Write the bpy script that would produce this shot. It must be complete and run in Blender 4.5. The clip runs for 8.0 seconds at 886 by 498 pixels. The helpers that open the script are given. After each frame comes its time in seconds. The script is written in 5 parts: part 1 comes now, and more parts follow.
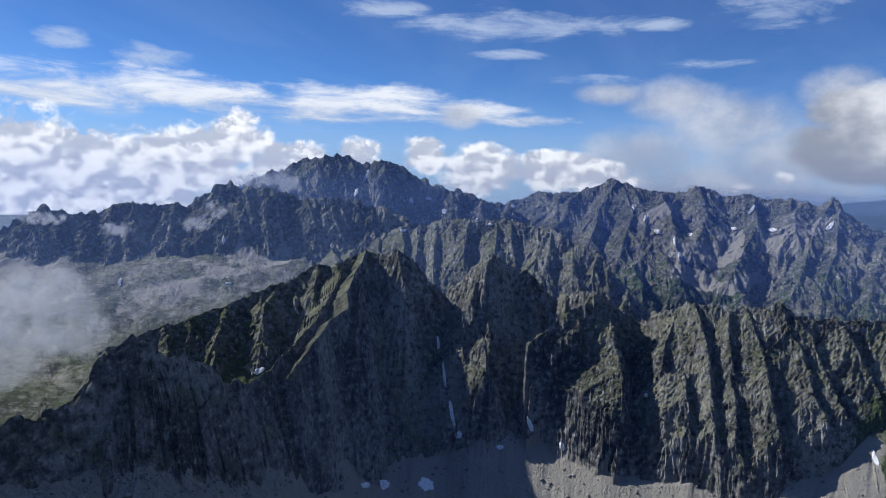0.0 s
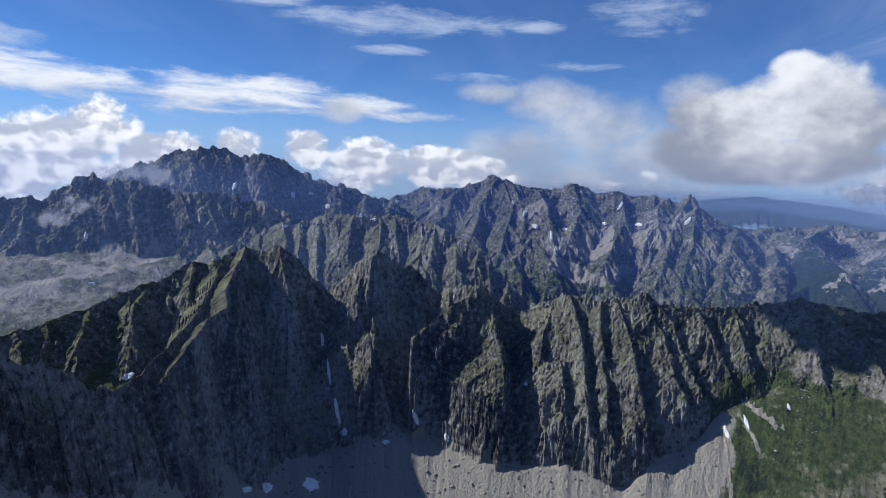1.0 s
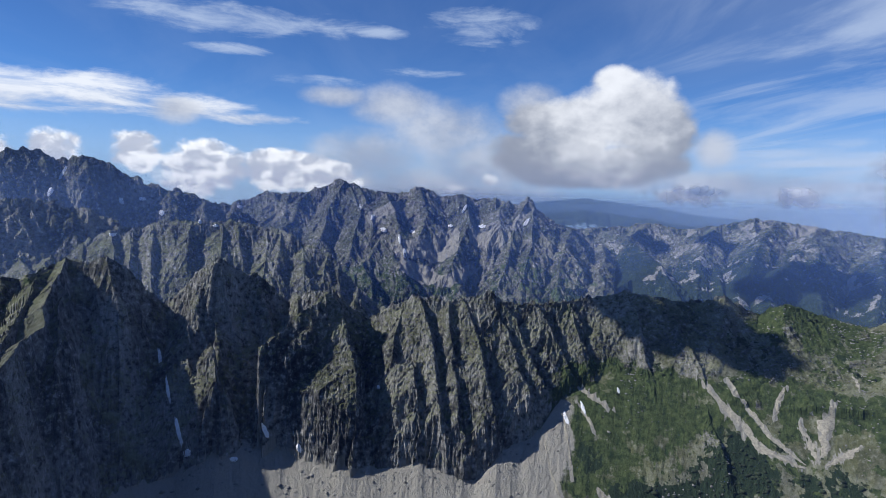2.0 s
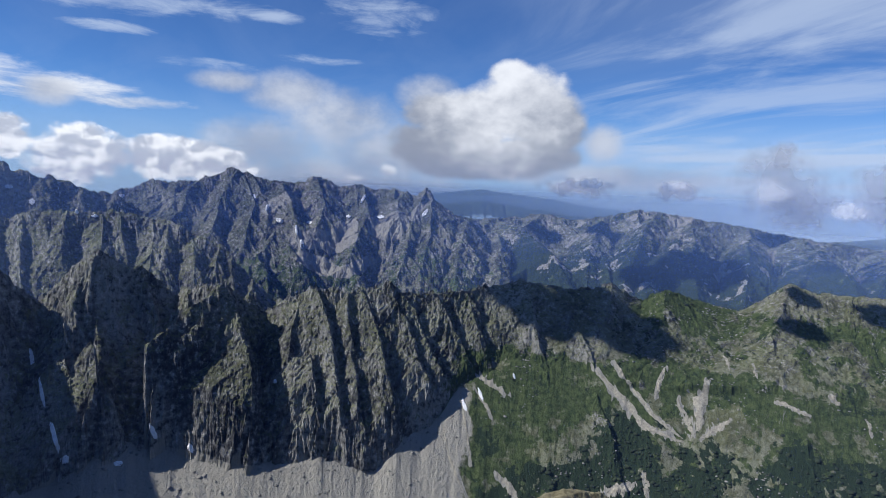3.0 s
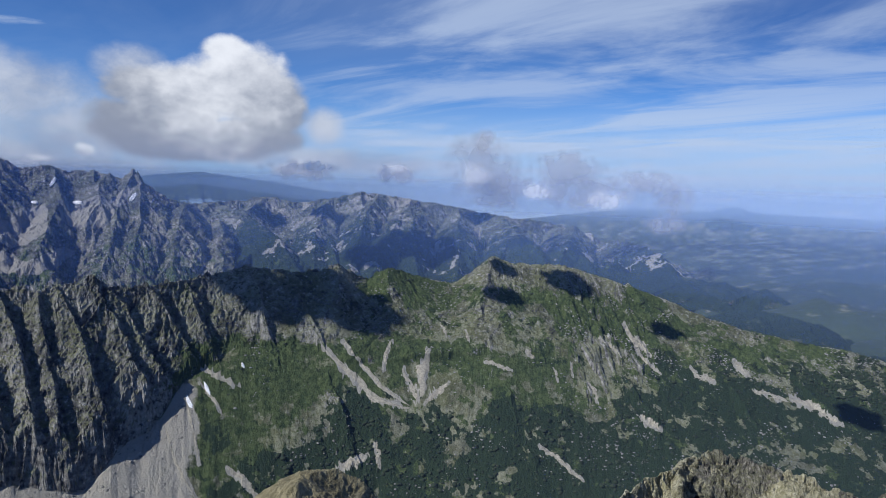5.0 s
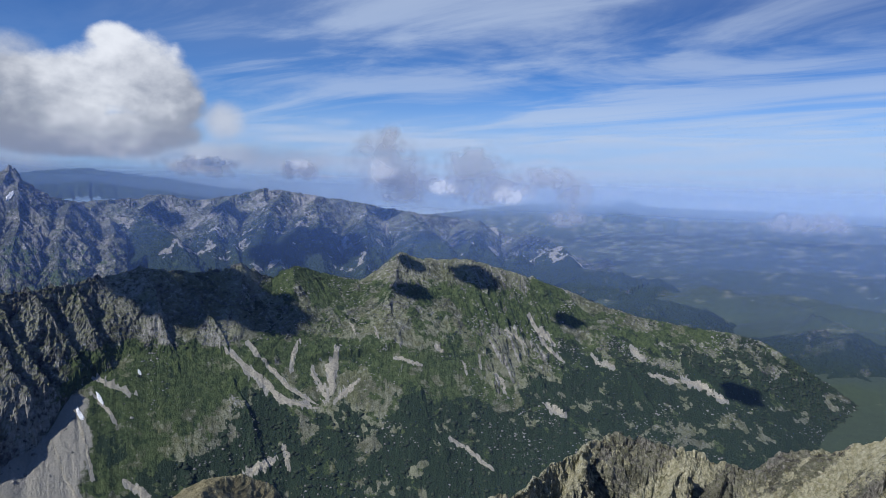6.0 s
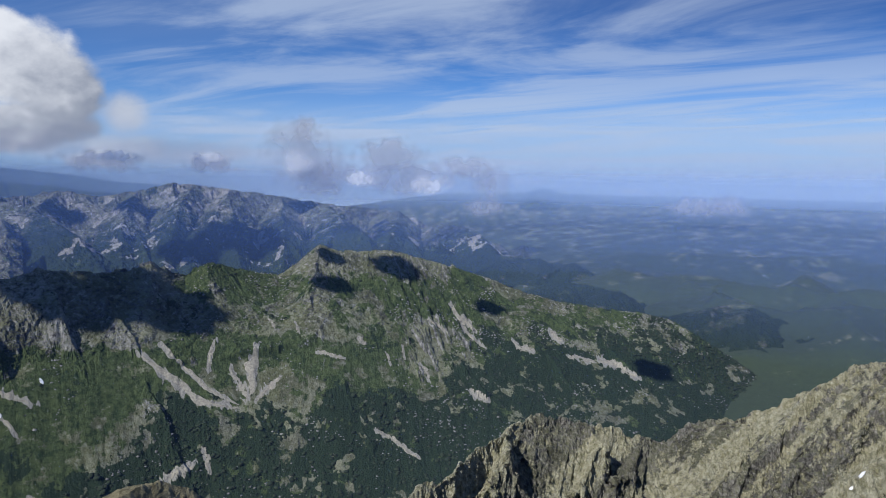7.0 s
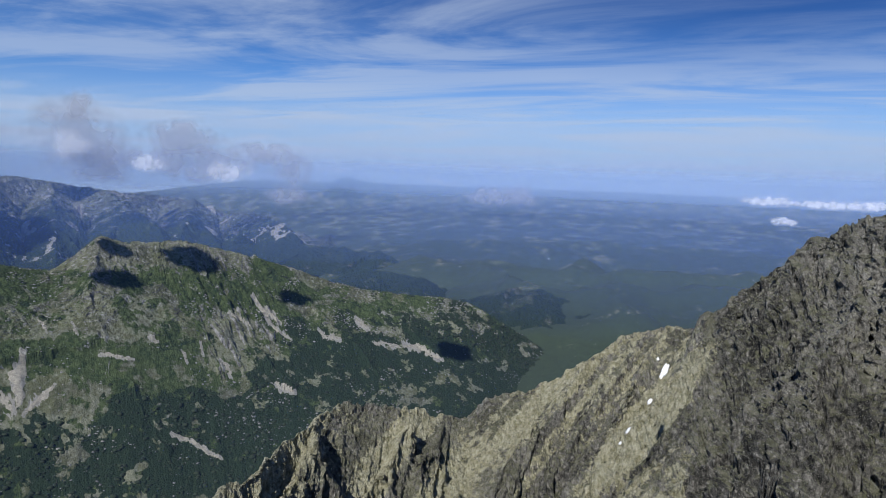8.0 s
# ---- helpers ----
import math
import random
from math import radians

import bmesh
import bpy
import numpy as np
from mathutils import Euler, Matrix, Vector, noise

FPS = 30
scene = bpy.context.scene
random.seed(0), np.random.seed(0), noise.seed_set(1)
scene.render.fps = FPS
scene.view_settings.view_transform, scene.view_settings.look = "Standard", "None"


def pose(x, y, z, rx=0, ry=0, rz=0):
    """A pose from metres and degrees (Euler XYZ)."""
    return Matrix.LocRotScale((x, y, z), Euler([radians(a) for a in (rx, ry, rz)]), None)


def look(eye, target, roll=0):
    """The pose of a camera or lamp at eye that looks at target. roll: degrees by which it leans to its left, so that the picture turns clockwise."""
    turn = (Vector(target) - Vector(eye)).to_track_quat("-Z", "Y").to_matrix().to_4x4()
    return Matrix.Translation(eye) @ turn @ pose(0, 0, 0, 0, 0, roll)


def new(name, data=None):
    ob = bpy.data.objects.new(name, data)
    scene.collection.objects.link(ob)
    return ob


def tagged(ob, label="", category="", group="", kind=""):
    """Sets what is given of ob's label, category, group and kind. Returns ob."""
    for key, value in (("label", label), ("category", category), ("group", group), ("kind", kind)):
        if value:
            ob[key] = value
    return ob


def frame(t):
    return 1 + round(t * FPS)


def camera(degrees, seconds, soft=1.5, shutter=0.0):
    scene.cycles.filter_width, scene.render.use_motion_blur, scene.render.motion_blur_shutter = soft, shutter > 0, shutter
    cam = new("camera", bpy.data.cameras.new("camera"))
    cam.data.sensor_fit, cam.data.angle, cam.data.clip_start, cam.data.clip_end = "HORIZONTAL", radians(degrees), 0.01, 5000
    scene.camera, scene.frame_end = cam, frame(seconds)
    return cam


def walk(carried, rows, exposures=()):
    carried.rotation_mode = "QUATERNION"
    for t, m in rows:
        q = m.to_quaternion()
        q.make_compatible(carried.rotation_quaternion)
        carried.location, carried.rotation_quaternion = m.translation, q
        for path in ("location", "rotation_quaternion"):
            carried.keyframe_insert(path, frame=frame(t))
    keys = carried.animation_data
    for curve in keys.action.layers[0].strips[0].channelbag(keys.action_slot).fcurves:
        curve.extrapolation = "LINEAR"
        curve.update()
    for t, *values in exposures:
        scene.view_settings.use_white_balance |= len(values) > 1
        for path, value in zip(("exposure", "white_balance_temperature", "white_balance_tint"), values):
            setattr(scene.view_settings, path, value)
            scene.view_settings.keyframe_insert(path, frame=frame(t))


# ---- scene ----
cam = camera(68.18, 8.0, 0.65)

# ---------- camera: it turns on the spot on a summit ----------
EYE = (0.0, 0.0, 450.0)
PATH = [(0, -0.00, -5.20, 1.91), (0.5, -5.87, -4.98, 2.37), (1, -10.14, -5.23, 2.39), (1.5, -16.56, -5.04, 2.09),
        (2, -23.33, -4.40, 1.97), (2.2, -26.16, -4.25, 1.83), (3.3, -35.08, -5.17, 2.53), (3.5, -37.91, -5.24, 2.44),
        (4, -45.07, -5.13, 2.27), (4.5, -50.98, -5.15, 2.34), (5, -55.97, -5.44, 2.26), (5.2, -58.31, -5.36, 2.26),
        (6.3, -65.15, -5.75, 2.22), (6.5, -65.87, -5.95, 2.46), (7, -71.12, -6.16, 0.97), (7.5, -79.75, -6.60, 1.58),
        (8, -88.18, -6.72, 2.04)]
walk(cam, [(t, pose(*EYE) @ pose(0, 0, 0, 0, 0, yaw) @ pose(0, 0, 0, 90 + tilt) @ pose(0, 0, 0, 0, 0, lean))
           for t, yaw, tilt, lean in PATH],
     [(0, 0.1, 6250, 10), (2.2, 0.12, 6250, 10), (4.5, 0.06, 6200, 10), (6.5, -0.04, 6200, 10), (8, -0.1, 6200, 10)])

# ---------- light: a high sun over the left shoulder, blue sky with cloud ----------
SUN_AZ, SUN_EL = -72.0, 40.0          # degrees, clockwise from the first view
sun_way = Vector((math.sin(radians(SUN_AZ)) * math.cos(radians(SUN_EL)),
                  math.cos(radians(SUN_AZ)) * math.cos(radians(SUN_EL)), math.sin(radians(SUN_EL))))
sun = new("sun", bpy.data.lights.new("sun", "SUN"))
sun.data.energy, sun.data.angle, sun.data.color = 5.5, radians(0.6), (1.0, 0.95, 0.87)
sun.matrix_world = look((0, 0, 1500), Vector((0, 0, 1500)) - sun_way)


class Nodes:
    """Short hand for node trees: every method returns an output socket."""

    def __init__(self, tree):
        self.t = tree

    def add(self, kind, **props):
        n = self.t.nodes.new(kind)
        for k, v in props.items():
            setattr(n, k, v)
        return n

    def put(self, socket, value):
        if isinstance(value, bpy.types.NodeSocket):
            self.t.links.new(value, socket)
        elif isinstance(value, (tuple, list)) and len(value) == 3 and socket.type == "RGBA":
            socket.default_value = (*value, 1.0)
        else:
            socket.default_value = value

    def math(self, op, a, b=0.0, c=None, clamp=False):
        n = self.add("ShaderNodeMath", operation=op, use_clamp=clamp)
        self.put(n.inputs[0], a)
        self.put(n.inputs[1], b)
        if c is not None:
            self.put(n.inputs[2], c)
        return n.outputs[0]

    def vec(self, op, a, b=(0.0, 0.0, 0.0)):
        n = self.add("ShaderNodeVectorMath", operation=op)
        self.put(n.inputs[0], a)
        self.put(n.inputs[1], b)
        return n.outputs[0]

    def scale(self, a, s):
        n = self.add("ShaderNodeVectorMath", operation="SCALE")
        self.put(n.inputs[0], a)
        self.put(n.inputs["Scale"], s)
        return n.outputs[0]

    def join(self, x, y, z):
        n = self.add("ShaderNodeCombineXYZ")
        for i, v in enumerate((x, y, z)):
            self.put(n.inputs[i], v)
        return n.outputs[0]

    def split(self, v):
        n = self.add("ShaderNodeSeparateXYZ")
        self.put(n.inputs[0], v)
        return n.outputs[0], n.outputs[1], n.outputs[2]

    def mix(self, fac, a, b):
        n = self.add("ShaderNodeMix", data_type="RGBA")
        self.put(n.inputs[0], fac)
        self.put(n.inputs[6], a)
        self.put(n.inputs[7], b)
        return n.outputs[2]

    def noise(self, v, scale, detail=5.0, rough=0.55, lac=2.0, distortion=0.0):
        n = self.add("ShaderNodeTexNoise")
        self.put(n.inputs["Vector"], v)
        for k, x in (("Scale", scale), ("Detail", detail), ("Roughness", rough), ("Lacunarity", lac), ("Distortion", distortion)):
            n.inputs[k].default_value = x
        return n.outputs[0]

    def noise_vec(self, v, scale, detail=3.0):
        n = self.add("ShaderNodeTexNoise")
        self.put(n.inputs["Vector"], v)
        n.inputs["Scale"].default_value, n.inputs["Detail"].default_value = scale, detail
        return n.outputs[1]

    def vec_length(self, v):
        n = self.add("ShaderNodeVectorMath", operation="LENGTH")
        self.put(n.inputs[0], v)
        return n.outputs["Value"]

    def step(self, x, lo, hi):
        n = self.add("ShaderNodeMapRange", interpolation_type="SMOOTHSTEP")
        for i, v in enumerate((x, lo, hi, 0.0, 1.0)):
            self.put(n.inputs[i], v)
        return n.outputs[0]

    def attr(self, name):
        return self.add("ShaderNodeAttribute", attribute_name=name).outputs["Fac"]


# clouds of the sky: ellipses by direction (azimuth, elevation, half width, half height)
BAND = [(-31.9, 6.8, 7.6, 1.87), (-24.8, 7.1, 6.7, 1.78), (-18.5, 6.8, 6.2, 1.56), (-11.2, 6.8, 6.2, 1.69), (-4.5, 7.1, 6.2, 1.51), (1.9, 6.6, 5.3, 1.11), (7.2, 6.0, 4.5, 0.53)]
WISP = [(-5.2, 14.7, 3.6, 0.62), (4.9, 13.8, 8.0, 1.07), (17.2, 13.6, 2.4, 0.44), (5.0, 11.5, 2.7, 0.36), (25.6, 14.5, 3.6, 1.25), (21.0, 10.6, 3.1, 0.44), (11.8, 9.5, 3.1, 0.4), (-24.1, 9.6, 2.4, 1.0), (-29.8, 10.0, 1.8, 0.9)]
BANK = [(-33.1, 0.4, 7.6, 4.67), (-26.8, -0.2, 8.0, 4.45), (-21.5, 1.6, 6.0, 3.78), (-17.6, 3.4, 3.6, 2.58), (-13.0, 1.3, 5.3, 2.67),
    (-7.3, 2.2, 2.7, 2.14), (-1.9, 2.9, 2.6, 1.96), (3.0, 1.8, 4.2, 2.45), (9.3, 2.0, 3.8, 2.0), (13.1, 1.6, 3.3, 1.78),
    (-30.7, -3.3, 13.3, 3.56)]
GREY = [(14.0, 8.3, 3.1, 0.89), (18.8, 7.7, 4.0, 1.69), (23.3, 5.7, 5.3, 2.67), (26.8, 3.1, 5.8, 2.76), (16.5, 3.5, 4.9, 2.23),
    (30.5, 8.0, 2.9, 1.78), (22.0, 0.5, 11.6, 2.45), (1.1, 6.3, 1.9, 1.07), (45.4, 4.7, 1.7, 1.6), (47.0, 1.8, 8.9, 1.11)]
BIG = [(38.5, 7.6, 4.7, 3.74), (37.5, 10.2, 2.4, 1.42), (41.5, 6.1, 2.8, 3.2), (34.5, 6.1, 3.6, 3.2), (31.4, 6.7, 3.5, 1.96), (30.7, 4.0, 4.2, 2.45), (34.7, 2.5, 7.1, 1.51), (39.3, 3.5, 4.9, 1.78)]
PUFFS = [(24.2, 0.8, 1.4, 0.49), (43.7, 1.0, 2.9, 0.76), (51.4, 1.0, 2.0, 0.89), (27.2, 1.8, 0.8, 0.58), (53.6, 0.4, 1.2, 0.22), (78.2, -0.2, 1.6, 0.22), (87.0, -0.8, 1.2, 0.22), (88.8, -1.0, 1.4, 0.18)]


def sky():
    """Blue sky with a cumulus bank, one big cumulus, low puffs and high streaky cirrus, all by direction."""
    w = bpy.data.worlds.new("sky")
    scene.world = w
    w.use_nodes = True
    w.node_tree.nodes.clear()
    k = Nodes(w.node_tree)
    tex = k.add("ShaderNodeTexSky", sky_type="NISHITA", sun_disc=False, sun_elevation=radians(SUN_EL),
                sun_rotation=radians(SUN_AZ), altitude=2600.0, air_density=1.0, dust_density=0.15, ozone_density=3.0)
    d = k.add("ShaderNodeTexCoord").outputs["Generated"]
    x, y, z = k.split(d)
    az = k.math("MULTIPLY", k.math("ARCTAN2", x, y), 57.2958)
    el = k.math("MULTIPLY", k.math("ARCSINE", z), 57.2958)
    blue = k.vec("MULTIPLY", k.scale(tex.outputs[0], 0.07), (0.62, 0.98, 1.45))
    blue = k.mix(k.math("MULTIPLY", k.step(el, 5.0, 17.0), k.math("ADD", 0.25, k.math("ADD", k.math("MULTIPLY", k.step(az, 50.0, 95.0), 0.5), k.math("MULTIPLY", k.step(az, 92.0, 118.0), 0.25)))), blue, (0.022, 0.085, 0.31))
    low = k.step(el, 9.0, -1.0)
    col = k.mix(k.math("MULTIPLY", low, 0.7), blue, k.mix(k.step(az, 62.0, 90.0), (0.38, 0.51, 0.71), (0.45, 0.57, 0.73)))

    tall = k.vec("MULTIPLY", d, (1.0, 1.0, 1.35))
    curl = k.vec("ADD", tall, k.scale(k.vec("SUBTRACT", k.noise_vec(tall, 22.0, 4), (0.5, 0.5, 0.5)), 0.035))

    def heads(v):
        """Cauliflower heads of three sizes."""
        out = None
        for size, amount in ((13.0, 0.55), (29.0, 0.30), (64.0, 0.17)):
            n = k.add("ShaderNodeTexVoronoi", feature="SMOOTH_F1")
            k.put(n.inputs["Vector"], v)
            n.inputs["Scale"].default_value, n.inputs["Smoothness"].default_value = size, 0.35
            one = k.math("MULTIPLY", k.math("SUBTRACT", 0.45, n.outputs["Distance"]), amount * 2)
            out = one if out is None else k.math("ADD", out, one)
        return out

    round_heads = heads(curl)
    relief = k.math("SUBTRACT", round_heads, heads(k.vec("ADD", curl, (-0.010, 0.004, 0.014))))
    fine = k.noise(tall, 30.0, 9, 0.66)
    soft = k.noise(tall, 9.0, 8, 0.6)
    drawn = k.noise(k.vec("MULTIPLY", d, (1.0, 1.0, 4.5)), 10.0, 8, 0.6, distortion=0.4)
    puffy_edge = k.math("ADD", k.math("MULTIPLY", round_heads, 0.7), k.math("ADD", k.math("MULTIPLY", k.math("SUBTRACT", soft, 0.5), 2.2), k.math("MULTIPLY", k.math("SUBTRACT", fine, 0.5), 1.6)))
    torn_edge = k.math("ADD", k.math("MULTIPLY", k.math("SUBTRACT", soft, 0.5), 3.4), k.math("MULTIPLY", k.math("SUBTRACT", fine, 0.5), 1.8))
    drawn_edge = k.math("ADD", k.math("MULTIPLY", k.math("SUBTRACT", drawn, 0.5), 7.0), k.math("MULTIPLY", k.math("SUBTRACT", fine, 0.5), 1.2))

    def heap(blobs, edge, lo, hi, ragged=1.0):
        """How thick a cloud of ellipses (azimuth, elevation, half width, half height) is in this direction."""
        best = None
        for a, e, ra, re in blobs:
            q = k.math("ADD", k.math("POWER", k.math("MULTIPLY", k.math("SUBTRACT", az, a), 1.0 / ra), 2.0),
                       k.math("POWER", k.math("MULTIPLY", k.math("SUBTRACT", el, e), 1.0 / re), 2.0))
            best = q if best is None else k.math("SMOOTH_MIN", best, q, 0.25)
        full = k.math("SUBTRACT", 1.0, best)
        return k.step(k.math("ADD", full, k.math("MULTIPLY", edge, ragged)), lo, hi)

    # high cirrus: a sheet overhead, seen in perspective, drawn out one way
    flat = k.math("ADD", z, 0.06)
    px, py = k.math("DIVIDE", x, flat), k.math("DIVIDE", y, flat)
    across = k.math("SUBTRACT", k.math("MULTIPLY", px, 0.97), k.math("MULTIPLY", py, 0.24))
    along = k.math("ADD", k.math("MULTIPLY", px, 0.24), k.math("MULTIPLY", py, 0.97))
    wisp = k.noise(k.join(k.math("MULTIPLY", across, 1.0), k.math("MULTIPLY", along, 0.40), 2.0), 1.0, 8, 0.58, distortion=1.1)
    hair = k.noise(k.join(k.math("MULTIPLY", across, 3.6), k.math("MULTIPLY", along, 0.55), 4.0), 1.0, 6, 0.6, distortion=1.2)
    broad = k.noise(k.join(k.math("MULTIPLY", across, 0.42), k.math("MULTIPLY", along, 0.22), 9.0), 1.0, 3, 0.5, distortion=0.6)
    veil = k.step(k.math("ADD", k.math("MULTIPLY", wisp, 0.90), k.math("MULTIPLY", hair, 0.10)), 0.37, 0.63)
    veil = k.math("ADD", k.math("MULTIPLY", veil, 0.80), k.math("MULTIPLY", k.step(broad, 0.35, 0.62), 0.22))
    veil = k.math("MULTIPLY", veil, k.math("ADD", 0.08, k.math("MULTIPLY", k.step(az, 34.0, 52.0), 0.74)))
    veil = k.math("MULTIPLY", veil, k.math("SUBTRACT", 1.0, k.math("MULTIPLY", k.math("MULTIPLY", k.step(az, 84.0, 112.0), k.step(el, 6.0, 12.5)), 0.75)))
    veil = k.math("ADD", veil, k.math("MULTIPLY", heap(WISP, drawn_edge, -0.7, 1.9, 1.0), 0.8))
    veil = k.math("ADD", veil, k.math("MULTIPLY", k.math("MULTIPLY", k.step(az, 38.0, 60.0), k.step(el, 7.0, 0.5)), 0.42), clamp=True)
    col = k.mix(k.math("MULTIPLY", veil, 0.85), col, (0.50, 0.59, 0.75))

    band = heap(BAND, drawn_edge, -0.25, 1.3, 0.55)
    col = k.mix(k.math("MULTIPLY", band, 0.94), col, k.mix(k.step(k.math("ADD", el, k.math("MULTIPLY", k.math("SUBTRACT", drawn, 0.5), 6.0)), 5.0, 8.0), (0.52, 0.57, 0.68), (0.84, 0.86, 0.90)))
    grey = heap(GREY, torn_edge, -0.6, 1.2, 0.55)
    col = k.mix(k.math("MULTIPLY", grey, 0.86), col, k.mix(k.step(soft, 0.35, 0.65), (0.36, 0.40, 0.50), (0.58, 0.61, 0.68)))
    bank = heap(BANK, puffy_edge, 0.0, 0.45, 0.75)
    bumpy, bumpy_lit = k.noise(curl, 16.0, 9, 0.6), k.noise(k.vec("ADD", curl, (-0.008, 0.0, 0.013)), 16.0, 9, 0.6)
    glow = k.step(k.math("ADD", k.math("MULTIPLY", k.math("SUBTRACT", bumpy, bumpy_lit), 3.0), k.math("ADD", k.math("MULTIPLY", relief, 0.35), k.math("MULTIPLY", fine, 0.8))), 0.16, 0.66)
    col = k.mix(bank, col, k.mix(glow, (0.50, 0.54, 0.64), (0.95, 0.96, 0.98)))
    big = heap(BIG, puffy_edge, -0.1, 0.55, 0.40)
    lean = k.math("SUBTRACT", k.math("MULTIPLY", k.math("SUBTRACT", el, 6.2), 0.13), k.math("MULTIPLY", k.math("ABSOLUTE", k.math("SUBTRACT", az, 36.6)), 0.055))
    lit = k.step(k.math("ADD", k.math("ADD", lean, k.math("MULTIPLY", relief, 0.35)), k.math("MULTIPLY", k.math("SUBTRACT", soft, 0.5), 1.9)), -0.72, 0.62)
    col = k.mix(k.math("MULTIPLY", big, 0.97), col, k.mix(lit, (0.28, 0.31, 0.385), (0.86, 0.87, 0.90)))
    puffs = heap(PUFFS, puffy_edge, -0.2, 0.8, 0.7)
    col = k.mix(k.math("MULTIPLY", puffs, 0.85), col, k.mix(glow, (0.40, 0.44, 0.53), (0.78, 0.80, 0.85)))
    bg = k.add("ShaderNodeBackground")
    k.put(bg.inputs[0], col)
    bg.inputs[1].default_value = 1.0
    out = k.add("ShaderNodeOutputWorld")
    k.t.links.new(bg.outputs[0], out.inputs[0])


sky()

# ---------- number noise for the shape of the land ----------
def lattice(ix, iy, iz, seed):
    h = (ix.astype(np.int64) * 374761393 + iy.astype(np.int64) * 668265263 + iz.astype(np.int64) * 2147483647 + seed * 974711) & 0xFFFFFFFF
    h = ((h ^ (h >> 13)) * 1274126177) & 0xFFFFFFFF
    h = ((h ^ (h >> 16)) * 2246822519) & 0xFFFFFFFF
    return ((h ^ (h >> 15)) & 0xFFFFFF) / float(0xFFFFFF) * 2 - 1


def bumps(x, y, z=None, seed=0):
    """Smooth value noise, -1 to 1."""
    x, y = np.broadcast_arrays(np.asarray(x, float), np.asarray(y, float))
    x0, y0 = np.floor(x), np.floor(y)
    fx, fy = x - x0, y - y0
    ux, uy = fx * fx * fx * (fx * (fx * 6 - 15) + 10), fy * fy * fy * (fy * (fy * 6 - 15) + 10)

    def plane(zi):
        a, b = lattice(x0, y0, zi, seed), lattice(x0 + 1, y0, zi, seed)
        c, d = lattice(x0, y0 + 1, zi, seed), lattice(x0 + 1, y0 + 1, zi, seed)
        return (a + (b - a) * ux) * (1 - uy) + (c + (d - c) * ux) * uy
    if z is None:
        return plane(np.zeros_like(x0))
    z = np.broadcast_to(np.asarray(z, float), x.shape)
    z0 = np.floor(z)
    fz = z - z0
    uz = fz * fz * fz * (fz * (fz * 6 - 15) + 10)
    lo, hi = plane(z0), plane(z0 + 1)
    return lo + (hi - lo) * uz


def fbm(x, y, z=None, octaves=5, gain=0.5, seed=0, sharp=False):
    """Layered noise, about -1 to 1; sharp: creased ridges, 0 to 1."""
    total, amp, norm = 0.0, 1.0, 0.0
    for o in range(octaves):
        n = bumps(x, y, z, seed + o * 17)
        if sharp:
            n = 1 - np.abs(n) * 1.6
        total = total + n * amp
        norm += amp
        amp *= gain
        x, y = x * 2.03 + 13.7, y * 2.03 + 5.1
        if z is not None:
            z = z * 2.03 + 3.3
    return total / norm


def ease(x, lo, hi):
    t = np.clip((x - lo) / (hi - lo), 0, 1)
    return t * t * (3 - 2 * t)


def track(az, rows):
    """Values along a line of (azimuth, value, ...) rows."""
    a = np.array(rows)
    return [np.interp(az, a[:, 0], a[:, i]) for i in range(1, a.shape[1])]


def polar(az, r, z):
    a = np.radians(az)
    return np.stack([r * np.sin(a), r * np.cos(a), EYE[2] + z], -1)


def grid_mesh(name, pts, zones=None, smooth=False):
    """A mesh from a grid of places (rows x columns x 3), with named float zones at its corners."""
    n, m = pts.shape[:2]
    me = bpy.data.meshes.new(name)
    i = (np.arange(n - 1)[:, None] * m + np.arange(m - 1)[None, :]).ravel()
    quads = np.stack([i, i + 1, i + m + 1, i + m], 1)
    me.vertices.add(n * m)
    me.vertices.foreach_set("co", pts.reshape(-1))
    me.loops.add(quads.size)
    me.loops.foreach_set("vertex_index", quads.ravel().astype(np.int32))
    me.polygons.add(len(quads))
    me.polygons.foreach_set("loop_start", np.arange(0, quads.size, 4, dtype=np.int32))
    me.polygons.foreach_set("use_smooth", np.full(len(quads), smooth))
    me.update(calc_edges=True)
    for key, val in (zones or {}).items():
        at = me.attributes.new(key, "FLOAT", "POINT")
        at.data.foreach_set("value", np.ascontiguousarray(np.broadcast_to(val, (n, m)), dtype=np.float32).ravel())
    return me


